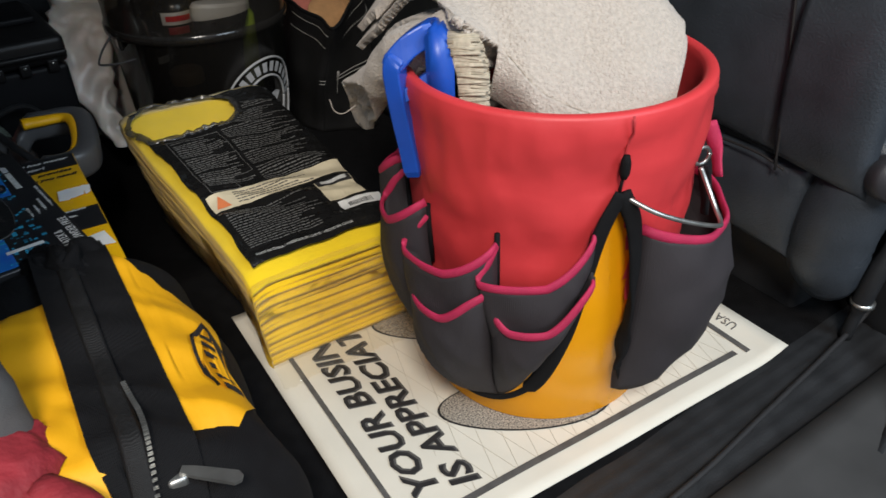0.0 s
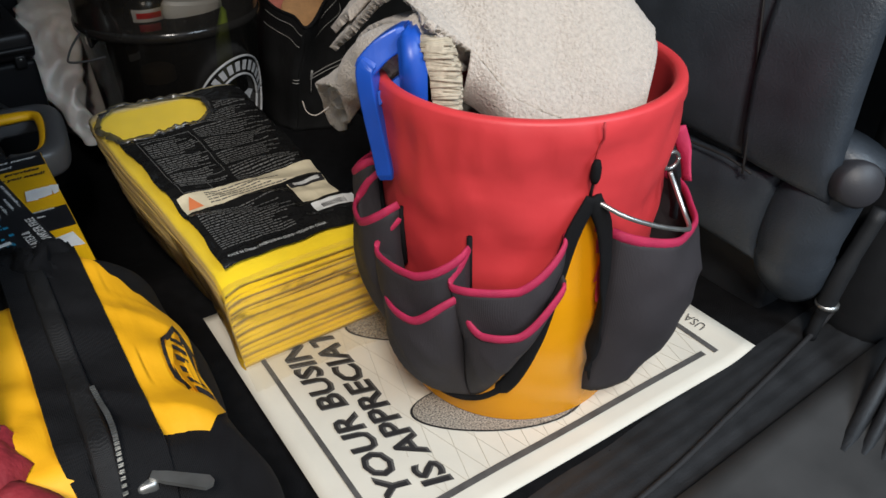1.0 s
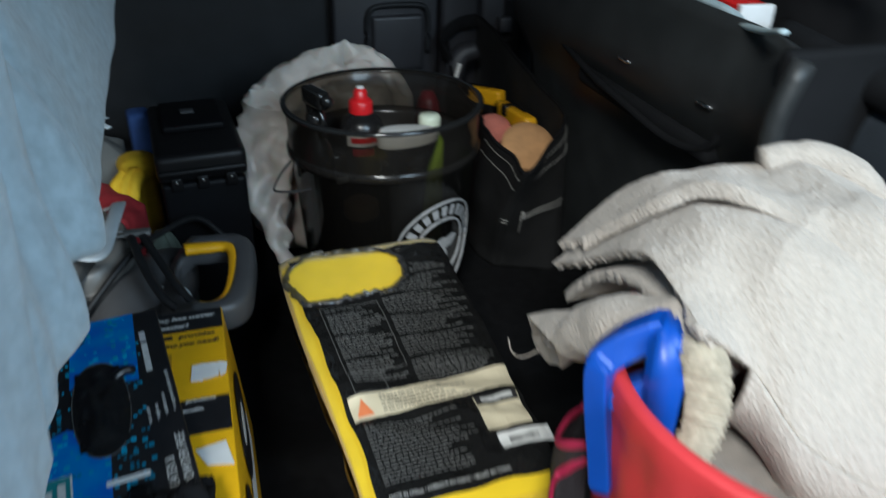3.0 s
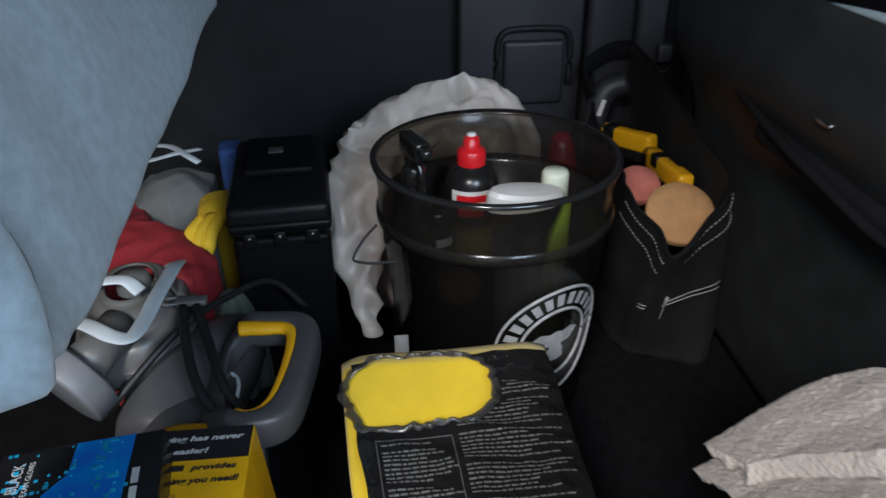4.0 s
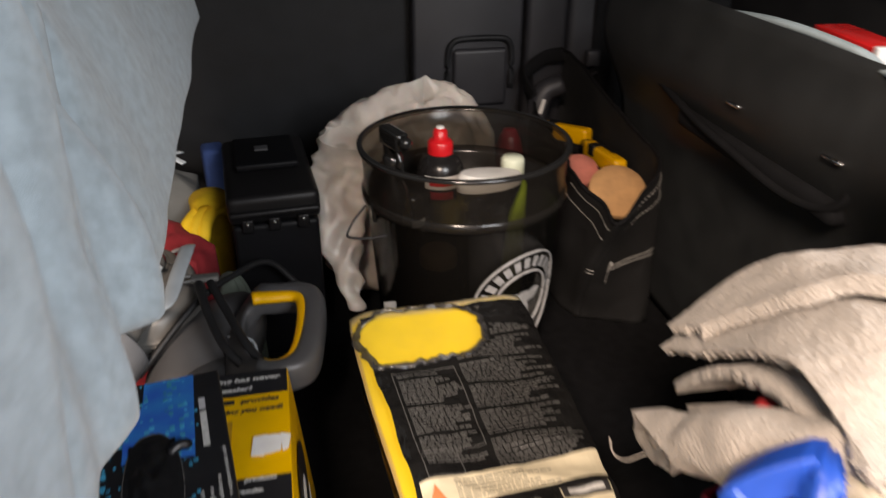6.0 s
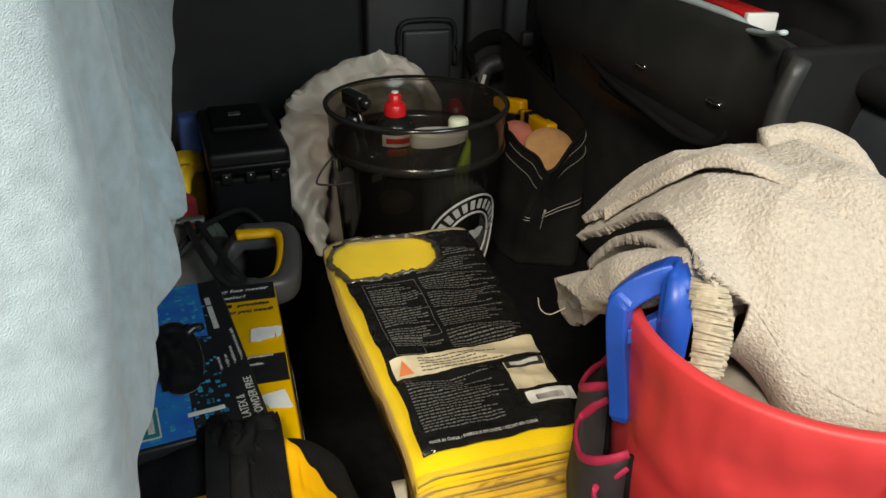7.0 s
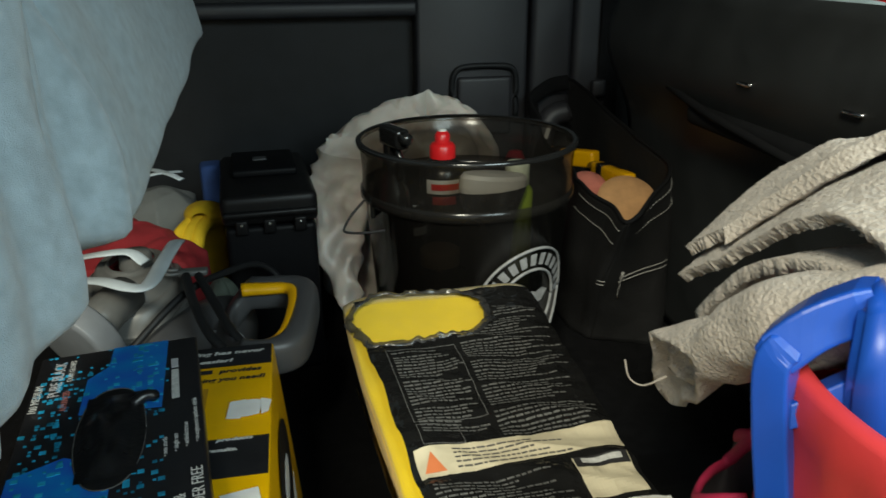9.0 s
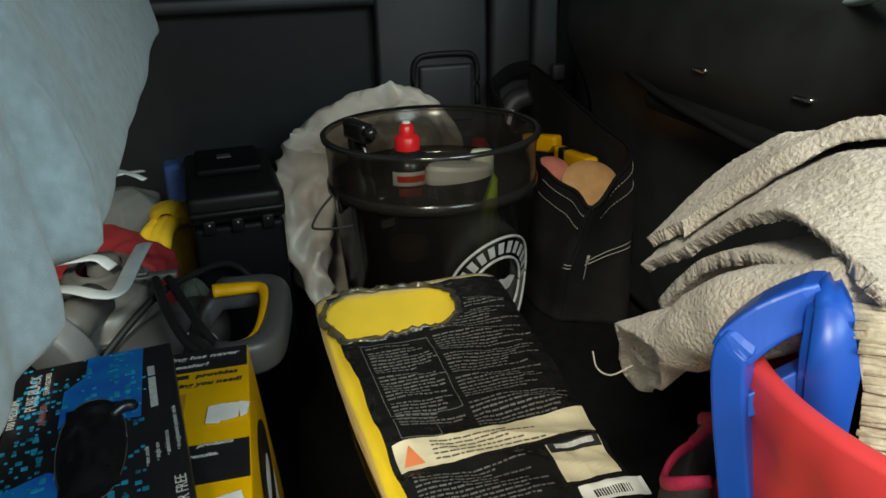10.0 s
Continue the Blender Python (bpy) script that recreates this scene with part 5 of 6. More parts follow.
def yellow_bag():
    t = thing("yellow_tool_bag", 0.0, 0.0, 0.0, "yellow and black canvas tool bag with an open zip", "tool bag")
    # section across the bag: place and height, from the side towards the pack to the far side
    sec = [(0.122, 0.0), (0.124, 0.07), (0.118, 0.130), (0.098, 0.185), (0.066, 0.216), (0.03, 0.228), (-0.01, 0.236), (-0.05, 0.236), (-0.085, 0.222), (-0.12, 0.16), (-0.14, 0.06), (-0.145, 0.0)]
    line = glide([(v, z, 0) for v, z in sec], 4)

    def at(s):
        i = min(len(line) - 2, int(s * (len(line) - 1)))
        k = s * (len(line) - 1) - i
        p = line[i].lerp(line[i + 1], k)
        return p.x, p.y

    def skin(s0, s1, out=0.0, u0=0.335, u1=0.700):
        def fn(a, b):
            s = s0 + (s1 - s0) * a
            v, z = at(s)
            near = max(0.0, 1 - b / 0.22)
            far = max(0.0, (b - 0.9) / 0.1)
            u = u0 + (u1 - u0) * b + 0.05 * (v + 0.02) * (b - 0.5)
            z *= 1 - 0.42 * near ** 2 - 0.10 * far ** 2
            v -= 0.02 * near ** 2 * (1 if v > 0 else -1)
            lump = 0.010 * wob(v * 9, u * 9, z * 9) + 0.006 * wob(v * 26, u * 26, 3) + 0.005 * (1 - 2 * abs(wob(v * 12 + u * 16, u * 7, 6)))
            z += lump * (1 if z > 0.02 else 0)
            if v > 0.06:
                v += 0.010 * wob(u * 13, z * 13, 7)
            return (v, u, max(0.0, z + out))
        return fn
    yellow = bmesh.new()
    cover = skin(0.24, 0.415, 0.003, 0.365)
    grid = [[yellow.verts.new(cover(i / 30, 0.30 * (1 - i / 30) ** 0.8 + (0.96 - 0.58 * (1 - i / 30) ** 0.8 + 0.008 * math.sin(i * 0.9)) * j / 50)) for j in range(51)] for i in range(31)]
    for i in range(30):
        for j in range(50):
            yellow.faces.new((grid[i][j], grid[i + 1][j], grid[i + 1][j + 1], grid[i][j + 1]))
    part("side_panel", yellow, BAG_YELLOW, t, "creased yellow canvas")
    part("far_side_panel", sheet(skin(0.55, 0.82, 0.003, 0.345, 0.63), 24, 50), BAG_YELLOW, t, "creased yellow canvas")
    part("body", sheet(skin(0.0, 1.0, -0.002), 70, 50), BLACKFAB, t, "black canvas body")
    part("top_band", sheet(skin(0.405, 0.560, 0.007, 0.335, 0.715), 20, 50), BLACKFAB, t, "wide black zip band")

    def end(a, b):
        v, z = at(a)
        f = skin(0, 1, -0.003)(a, 0.0)
        return (f[0] * (1 - 0.15 * (1 - b)), f[1] - 0.02 * math.sin(math.pi * b), f[2] * b)
    part("end_panel", sheet(end, 40, 10), BLACKFAB, t, "black canvas end")

    # crumpled far end standing up against the boxes
    def crest(a, b):
        v = -0.022 + 0.068 * a
        return (v + 0.010 * wob(a * 6, b * 6, 1), 0.625 + 0.090 * b + 0.012 * math.sin(9 * a), 0.206 + 0.034 * math.sin(math.pi * b ** 1.3) * (0.35 + 0.65 * math.sin(math.pi * a)) + 0.016 * (1 - 2.2 * abs(wob(a * 5 + b, b * 3, 4))))
    part("crumpled_flap", sheet(crest, 48, 40), BLACKFAB, t, "crumpled black flap", thick=0.003)
    zipline = [Vector(skin(0.50, 0.50, 0.0095, 0.335, 0.70)(0, i / 40)) for i in range(3, 41)]
    part("zip_tape", tube(zipline, 0.0022, 8, 3.6), ZIPTAPE, t, "dark grey zip tape")
    teeth = []
    for i in range(40):
        p = Vector(skin(0.485, 0.485, 0.0095, 0.335, 0.70)(0, 0.06 + 0.30 * i / 40))
        teeth.append(box(0.0035, 0.0018, 0.0018, 0.0, p + Vector((0.004 * math.sin(i * 0.07), 0, 0.004))))
    part("zip_teeth", join(*teeth), STEEL, t, "grey metal zip teeth", False)
    p0 = Vector((0.028, 0.386, 0.212))
    part("zip_slider", box(0.014, 0.018, 0.010, 0.003, p0), STEEL, t, "grey zip slider")
    pull = outline([(0.0, -0.003), (0.010, -0.0045), (0.038, -0.0055), (0.042, -0.002), (0.042, 0.002), (0.038, 0.0055), (0.010, 0.0045), (0.0, 0.003)], 0.003)
    pull.transform(Matrix.Translation(p0 + Vector((0.004, -0.002, 0.010))) @ Matrix.Rotation(radians(-33), 4, "Z") @ Matrix.Rotation(radians(12), 4, "Y"))
    part("zip_pull", pull, STEEL, t, "flat grey zip pull", False)
    # emblem: black six-sided frame and bars in place of letters
    lay = skin(0.20, 0.415, 0.0048, 0.42)

    def patch(pts, up=0.0):
        bm = outline(pts, 0.0006)
        bmesh.ops.triangulate(bm, faces=bm.faces)
        bmesh.ops.subdivide_edges(bm, edges=bm.edges[:], cuts=3)
        for q in bm.verts:
            r = Vector(lay(q.co.x, q.co.y))
            q.co = r + Vector((0.0008, 0, 0.0012 + up))
        return bm
    hexa = [(0.20, 0.14), (0.46, 0.10), (0.60, 0.24), (0.58, 0.42), (0.40, 0.50), (0.18, 0.40)]
    part("emblem", patch(hexa), INK, t, "plain black emblem shape", False)
    mid = (0.39, 0.295)
    inner = [(mid[0] + (x - mid[0]) * 0.82, mid[1] + (y - mid[1]) * 0.84) for x, y in hexa]
    part("emblem_field", patch(inner, 0.0012), BAG_YELLOW, t, "yellow emblem field", False)
    for i in range(6):
        y = 0.165 + 0.045 * i
        part("emblem_bar", patch([(0.30, y), (0.48, y + 0.01), (0.48, y + 0.034), (0.30, y + 0.024)], 0.0024), INK, t, "black bar in place of a letter", False)


ZIPTAPE = weave(mat("dark_grey_zip_tape", (0.006, 0.006, 0.0065), 0.7, vary=0.2, scale=80, bump=0.4, bscale=700), 2200, 0.5, 0.0005)
yellow_bag()


def red_cloth_glove():
    t = thing("red_work_glove", -0.085, 0.40, 0.0, "crumpled dark red padded glove lying on a tool bag", "glove")

    def fn(a, b):
        ang = 2 * math.pi * a
        k = math.sin(math.pi * (0.04 + 0.92 * b)) ** 0.6
        y = -0.05 + 0.15 * b
        return (0.052 * k * math.cos(ang) + 0.010 * wob(a * 5, b * 6, 1), y + 0.006 * wob(b * 9, a * 5, 2), 0.245 + 0.030 * k * math.sin(ang) + 0.008 * wob(math.cos(ang) * 3, math.sin(ang) * 3, b * 7))
    quilt = mat("red_quilted_fabric", (0.30, 0.02, 0.03), 0.75, vary=0.2, scale=30, bump=0.6, bscale=70, dist=0.005)
    part("palm", sheet(fn, 36, 36), quilt, t)
    part("cuff", tube(glide([(0.0, 0.085, 0.248), (-0.01, 0.115, 0.242), (-0.02, 0.15, 0.225)], 5), [0.034, 0.036, 0.036, 0.035, 0.034, 0.033, 0.032, 0.031, 0.030, 0.029, 0.028], 18), quilt, t, "padded cuff")
    part("thumb", tube(glide([(0.035, -0.01, 0.245), (0.055, -0.035, 0.240), (0.058, -0.06, 0.228)], 5), [0.016] * 9 + [0.013, 0.008], 12), quilt, t, "padded thumb")


red_cloth_glove()


# ---- inside the smoked bucket ----
def in_bucket(dv, du, dz=0.0):
    return (SB[0] + dv, SB[1] + du, SB[2] + 0.009 + dz)


BOTTLE_BLACK = mat("black_bottle_plastic", (0.014, 0.013, 0.013), 0.25, vary=0.1, scale=30, bump=0.05)
CAP_RED = mat("red_cap_plastic", (0.68, 0.015, 0.02), 0.3, vary=0.06, scale=30, bump=0.05)
LABEL_WHITE = mat("white_bottle_label", (0.72, 0.70, 0.66), 0.4, vary=0.05, scale=40, bump=0.05)
LIME = mat("lime_liquid_bottle", (0.42, 0.62, 0.05), 0.25, vary=0.06, scale=20, bump=0.05)
FROST = mat("frosted_cap", (0.72, 0.78, 0.62), 0.4, vary=0.05, bump=0.05)
WHITE_PLASTIC = mat("white_plastic", (0.70, 0.69, 0.66), 0.38, vary=0.05, scale=18, bump=0.05)
LIGHT_GREY = mat("pale_grey_plastic", (0.54, 0.59, 0.62), 0.4, vary=0.08, scale=25, bump=0.08)
GREY_PLASTIC = mat("mid_grey_plastic", (0.075, 0.075, 0.078), 0.42, vary=0.08, scale=20, bump=0.15, bscale=500)
YELLOW_PLASTIC = mat("yellow_plastic", (0.84, 0.43, 0.005), 0.38, vary=0.06, scale=20, bump=0.08)
CABLE = mat("black_cable_rubber", (0.014, 0.014, 0.015), 0.5, vary=0.15, scale=60, bump=0.1)


def polish_bottle():
    t = thing("polish_bottle", *in_bucket(-0.020, 0.080, 0.03), "black polish bottle with a red cap and white label", "bottle")
    part("body", lathe([(0, -0.03), (0.036, -0.03), (0.038, -0.026), (0.038, 0.25), (0.036, 0.265), (0.028, 0.277), (0.019, 0.282), (0.017, 0.288)], 40), BOTTLE_BLACK, t)
    part("cap", lathe([(0.020, 0.284), (0.020, 0.302), (0.016, 0.307), (0.0115, 0.308), (0.0115, 0.320), (0.007, 0.325), (0, 0.326)], 28), CAP_RED, t, "ribbed red cap")
    part("nozzle_tip", lathe([(0.0070, 0.3245), (0.0060, 0.328), (0, 0.329)], 16), WHITE_PLASTIC, t, "white nozzle tip")
    part("label", lathe([(0.0385, 0.235), (0.0388, 0.236), (0.0388, 0.256), (0.0385, 0.257)], 30, -140, -35), LABEL_WHITE, t, "white label band")
    part("name_bar", lathe([(0.0391, 0.241), (0.0393, 0.242), (0.0393, 0.250), (0.0391, 0.251)], 24, -128, -62), CAP_RED, t, "red bar in place of a name")
    part("lower_print", lathe([(0.0386, 0.218), (0.0389, 0.219), (0.0389, 0.230), (0.0386, 0.231)], 20, -125, -70), mat("dark_red_print", (0.22, 0.01, 0.015), 0.4), t, "dark red printed bar")


def sprayer():
    t = thing("trigger_sprayer", *in_bucket(-0.102, 0.040, 0.045), "black trigger spray bottle standing in a bucket", "spray bottle", turn=20)
    part("bottle", lathe([(0, 0), (0.026, 0), (0.028, 0.004), (0.028, 0.20), (0.022, 0.235), (0.012, 0.255), (0.012, 0.27)], 32), BOTTLE_BLACK, t)
    part("collar", lathe([(0.015, 0.262), (0.016, 0.264), (0.016, 0.285), (0.012, 0.288)], 24), SMOKE_RIM, t, "black collar")
    part("head", join(box(0.022, 0.06, 0.030, 0.007, (0, -0.004, 0.300), 3), box(0.016, 0.018, 0.03, 0.004, (0, 0.010, 0.275))), SMOKE_RIM, t, "black sprayer head")
    part("nozzle", lathe([(0, 0), (0.009, 0), (0.009, 0.014), (0.005, 0.018), (0, 0.018)], 16), SMOKE_RIM, t, m=Matrix.Translation((0, -0.032, 0.318)) @ Matrix.Rotation(radians(90), 4, "X"))
    part("trigger", tube(glide([(0, -0.014, 0.300), (0, -0.024, 0.28), (0, -0.024, 0.255)], 5), 0.005, 8), SMOKE_RIM, t, "black trigger")


def small_bottles():
    t = thing("lime_bottle", *in_bucket(0.095, 0.06, 0.025), "small lime-green bottle with a frosted cap", "bottle")
    part("body", lathe([(0, 0), (0.024, 0), (0.025, 0.004), (0.025, 0.235), (0.018, 0.246)], 32), LIME, t)
    part("cap", lathe([(0.0175, 0.242), (0.019, 0.245), (0.019, 0.276), (0.016, 0.281), (0, 0.281)], 24), FROST, t, "frosted pale cap")
    t = thing("black_bottle", *in_bucket(0.035, 0.085), "small black bottle with a red-topped cap", "bottle")
    part("body", lathe([(0, 0), (0.024, 0), (0.024, 0.21), (0.014, 0.235)], 28), BOTTLE_BLACK, t)
    part("cap", lathe([(0.015, 0.23), (0.016, 0.232), (0.016, 0.262), (0.0135, 0.264)], 20), BOTTLE_BLACK, t)
    part("cap_top", lathe([(0.0135, 0.263), (0.012, 0.267), (0, 0.267)], 20), CAP_RED, t, "red cap top")
    t = thing("white_topped_bottle", *in_bucket(0.016, 0.005, 0.058), "dark bottle with a flat white top leaning in a bucket", "bottle", turn=12)
    bm = lathe([(0, 0), (0.040, 0.002), (0.036, 0.02), (0.036, 0.18), (0.046, 0.225), (0.046, 0.240), (0.042, 0.246), (0.02, 0.248), (0, 0.248)], 36)
    bmesh.ops.scale(bm, vec=(1.20, 0.55, 1.0), verts=bm.verts)
    bm.transform(Matrix.Rotation(radians(7), 4, "Y"))
    lower = bmesh.ops.bisect_plane(bm, geom=bm.verts[:] + bm.edges[:] + bm.faces[:], plane_co=(0, 0, 0.222), plane_no=(0, 0, 1))
    cap = bm.copy()
    bmesh.ops.delete(bm, geom=[q for q in bm.verts if q.co.z > 0.2225], context="VERTS")
    bmesh.ops.delete(cap, geom=[q for q in cap.verts if q.co.z < 0.2215], context="VERTS")
    part("body", bm, BOTTLE_BLACK, t, "dark bottle body")
    part("shoulder", cap, WHITE_PLASTIC, t, "flat white top", False)
    t = thing("cream_jar", *in_bucket(-0.055, -0.075), "short jar with a cream lid", "jar")
    part("jar", lathe([(0, 0), (0.030, 0), (0.031, 0.005), (0.031, 0.20), (0.026, 0.205)], 28), BOTTLE_BLACK, t)
    part("lid", lathe([(0.027, 0.2), (0.028, 0.203), (0.028, 0.222), (0.025, 0.225), (0, 0.225)], 28), CREAM_INK, t, "cream lid")
    t = thing("black_can", *in_bucket(-0.072, 0.072), "black canister with a pale band", "can")
    part("body", lathe([(0, 0), (0.026, 0), (0.026, 0.245), (0.022, 0.255), (0, 0.256)], 28), BOTTLE_BLACK, t)
    part("band", lathe([(0.0265, 0.20), (0.0267, 0.201), (0.0267, 0.212), (0.0265, 0.213)], 28), LIGHT_GREY, t, "pale printed band")


polish_bottle()
sprayer()
small_bottles()


# ---- white plastic bag behind the bucket ----
def plastic_bag():
    t = thing("white_plastic_bag", 0.305, 1.60, -0.048, "crumpled white plastic bag slumped behind a bucket", "plastic bag")
    m = mat("white_polythene", (0.56, 0.50, 0.45), 0.36, vary=0.16, scale=14, bump=0.35, bscale=60, dist=0.004)
    b = m.node_tree.nodes["Principled BSDF"]
    b.inputs["Subsurface Weight"].default_value = 0.15

    def crumple(p):
        q = p * 1.0
        long = Vector((p.x * 20 + p.z * 6, p.y * 20, p.z * 4.5))
        r = 0.010 * noise.noise(p * 9) + (0.012 * (1 - 2.4 * abs(noise.noise(long))) + 0.006 * (1 - 2.4 * abs(noise.noise(long * 2.3 + Vector((4, 1, 7)))))) * max(0.4, min(1.0, (0.40 - p.z) / 0.10))
        r += 0.0022 * (1 - 2.4 * abs(noise.noise(Vector((p.x * 60, p.y * 60, p.z * 16)))))
        return q + q.normalized() * r

    def fn(a, c):
        ang = 2 * math.pi * a
        prof = glide([(0.06, 0.0, 0), (0.115, 0.03, 0), (0.125, 0.12, 0), (0.115, 0.24, 0), (0.110, 0.295, 0), (0.086, 0.340, 0), (0.045, 0.366, 0), (0.0, 0.372, 0)], 6)
        i = min(len(prof) - 2, int(c * (len(prof) - 1)))
        k = c * (len(prof) - 1) - i
        p = prof[i].lerp(prof[i + 1], k)
        r = p.x * (1 + 0.10 * math.sin(3 * ang + 8 * c) + 0.07 * math.sin(7 * ang - 5 * c))
        lean = 0.045 * (c - 0.4)
        return crumple(Vector((r * 1.20 * math.cos(ang) + lean, r * 0.72 * math.sin(ang), p.y + 0.02 * math.sin(ang * 2 + 1) * c)))
    part("bag", sheet(fn, 150, 80), m, t)

    # corner that hangs forward beside the bucket
    def tail(a, c):
        line = [(-0.085, -0.06, 0.320), (-0.140, -0.12, 0.25), (-0.148, -0.17, 0.18), (-0.136, -0.20, 0.12), (-0.127, -0.232, 0.085)]
        w = [0.070, 0.050, 0.030, 0.017, 0.009]
        s = c * 4
        i = min(3, int(s))
        k = s - i
        p = Vector(line[i]).lerp(Vector(line[i + 1]), k)
        ww = w[i] + (w[i + 1] - w[i]) * k
        ang = 2 * math.pi * a
        q = p + Vector((ww * math.cos(ang), ww * 0.45 * math.sin(ang), 0.2 * ww * math.sin(ang)))
        d = 0.010 * (1 - 2.4 * abs(noise.noise(Vector((q.x * 40, q.y * 40, q.z * 8))))) + 0.005 * noise.noise(q * 15)
        return q + Vector((math.cos(ang) * d, math.sin(ang) * d, 0.4 * d))
    part("bag_corner", sheet(tail, 40, 44), m, t, "twisted hanging corner")


plastic_bag()


# ---- black plastic tool case ----
def tool_case():
    t = thing("black_tool_case", 0.053, 1.510, -0.048, "small black plastic case with moulded lid and latches", "tool case", turn=4)
    dark = mat("black_case_plastic", (0.005, 0.005, 0.006), 0.5, vary=0.1, scale=20, bump=0.25, bscale=600, spec=0.12)
    grey = mat("charcoal_case_lid", (0.009, 0.0085, 0.009), 0.42, vary=0.1, scale=20, bump=0.2, bscale=600, spec=0.18)
    part("body", box(0.132, 0.250, 0.245, 0.008, (0, 0, 0), 3), dark, t)
    lid = box(0.140, 0.258, 0.046, 0.012, (0, 0, 0.248), 3)
    part("lid", lid, grey, t, "charcoal ridged lid")
    part("raised_panel", box(0.10, 0.13, 0.012, 0.004, (0, 0.035, 0.294), 2), dark, t, "raised lid panel")
    part("front_lip", box(0.136, 0.014, 0.010, 0.004, (0, -0.130, 0.262), 2), grey, t, "rounded lip")
    part("lid_emblem", box(0.022, 0.020, 0.002, 0.0005, (-0.005, 0.04, 0.306)), GREY_PLASTIC, t, "plain grey emblem")
    for x in (-0.042, -0.002, 0.042):
        part("latch", box(0.018, 0.008, 0.022, 0.003, (x, -0.130, 0.236), 2), grey, t, "black latch")
        part("rivet", lathe([(0, 0), (0.0025, 0), (0.0025, 0.002), (0, 0.003)], 10), STEEL, t, "bright rivet", m=Matrix.Translation((x, -0.134, 0.252)) @ Matrix.Rotation(radians(90), 4, "X"))


tool_case()


# ---- grey machine with yellow grip ----
def grey_machine():
    t = thing("grey_steam_cleaner", 0.0, 1.20, -0.048, "grey hand-held machine with a yellow-lined loop handle", "cleaner")
    zo = 0.048

    def capsule(p, q, r0, r1, squash=0.85, n=28):
        p, q = Vector(p), Vector(q)
        pts, rr = [], []
        for i in range(19):
            s = i / 18
            end = math.sin(math.pi * min(1.0, max(0.0, 0.06 + 0.88 * s))) ** 0.38
            pts.append(p.lerp(q, s))
            rr.append((r0 + (r1 - r0) * s) * end)
        return tube(pts, rr, n, 1.0)
    part("body", capsule((-0.085, -0.075, 0.075 + zo), (0.005, 0.135, 0.082 + zo), 0.070, 0.056), GREY_PLASTIC, t, "rounded grey body")
    part("tank", capsule((-0.060, -0.115, 0.065 + zo), (0.005, -0.015, 0.075 + zo), 0.066, 0.046), GREY_PLASTIC, t, "grey lower shell")
    part("shell_ridge", tube(glide([(0.005, -0.135, 0.118 + zo), (0.025, -0.085, 0.134 + zo), (0.020, -0.025, 0.130 + zo), (-0.02, 0.0, 0.125 + zo)], 6), 0.0025, 6), LIGHT_GREY, t, "pale moulded ridge")
    outer = [(0.0, 0.035), (0.060, 0.034), (0.102, 0.026), (0.120, -0.010), (0.114, -0.085), (0.101, -0.146), (0.070, -0.165), (0.020, -0.160), (-0.010, -0.120), (-0.016, -0.040)]
    inner = [(0.018, 0.002), (0.056, 0.004), (0.084, -0.002), (0.090, -0.030), (0.084, -0.088), (0.073, -0.128), (0.054, -0.142), (0.034, -0.130), (0.022, -0.096), (0.014, -0.040)]

    def closed(pts):
        n = len(pts)
        return glide([(x, y, 0) for x, y in pts[-2:] + pts + pts[:3]], 8)[16:16 + 8 * n + 1]
    ring_out, ring_in = closed(outer), closed(inner)

    def loop(a, b):
        i = min(len(ring_out) - 1, int(round(a * (len(ring_out) - 1))))
        mid, half = (ring_out[i] + ring_in[i]) / 2, (ring_out[i] - ring_in[i]) / 2
        c, s = math.cos(2 * math.pi * b), math.sin(2 * math.pi * b)
        p = mid + half * math.copysign(abs(c) ** 0.55, c)
        return (p.x, p.y, 0.212 - 0.06 * max(0, min(1, (0.035 - p.x) / 0.05)) + 0.020 * math.copysign(abs(s) ** 0.6, s))
    part("loop_handle", sheet(loop, 80, 24), GREY_PLASTIC, t, "glossy grey loop handle")
    lining = [p + Vector((0, 0, 0.224)) for p in ring_in[2:54]]
    part("grip_lining", tube(lining, [0.0085 - 0.005 * min(1, i / 40) for i in range(len(lining))], 12, 1.3), YELLOW_PLASTIC, t, "yellow grip lining")
    arc = glide([(-0.085, -0.155, 0.10 + zo), (-0.065, -0.140, 0.125 + zo), (-0.030, -0.130, 0.140 + zo), (0.010, -0.132, 0.140 + zo), (0.045, -0.145, 0.132 + zo)], 7)
    part("front_band", tube(arc, 0.011, 10, 1.3), YELLOW_PLASTIC, t, "yellow front band")
    for k, pts in enumerate((
            [(-0.045, 0.045, 0.185 + zo), (-0.030, -0.020, 0.178 + zo), (-0.005, -0.085, 0.160 + zo), (0.045, -0.140, 0.120 + zo), (0.030, -0.165, 0.02 + zo)],
            [(-0.030, 0.050, 0.182 + zo), (-0.008, -0.010, 0.172 + zo), (0.020, -0.080, 0.158 + zo), (0.060, -0.135, 0.125 + zo), (0.050, -0.165, 0.02 + zo)],
            [(-0.12, -0.06, 0.12 + zo), (-0.05, 0.02, 0.168 + zo), (0.0, 0.095, 0.166 + zo), (0.045, 0.150, 0.15 + zo), (0.085, 0.160, 0.10 + zo)])):
        part("cable", tube(glide(pts, 8), 0.0058 if k < 2 else 0.0048, 10), CABLE, t, "thick black cable")


grey_machine()


# ---- respirator ----
CARTRIDGE = mat("grey_cartridge_plastic", (0.19, 0.20, 0.215), 0.45, vary=0.1, scale=30, bump=0.1)


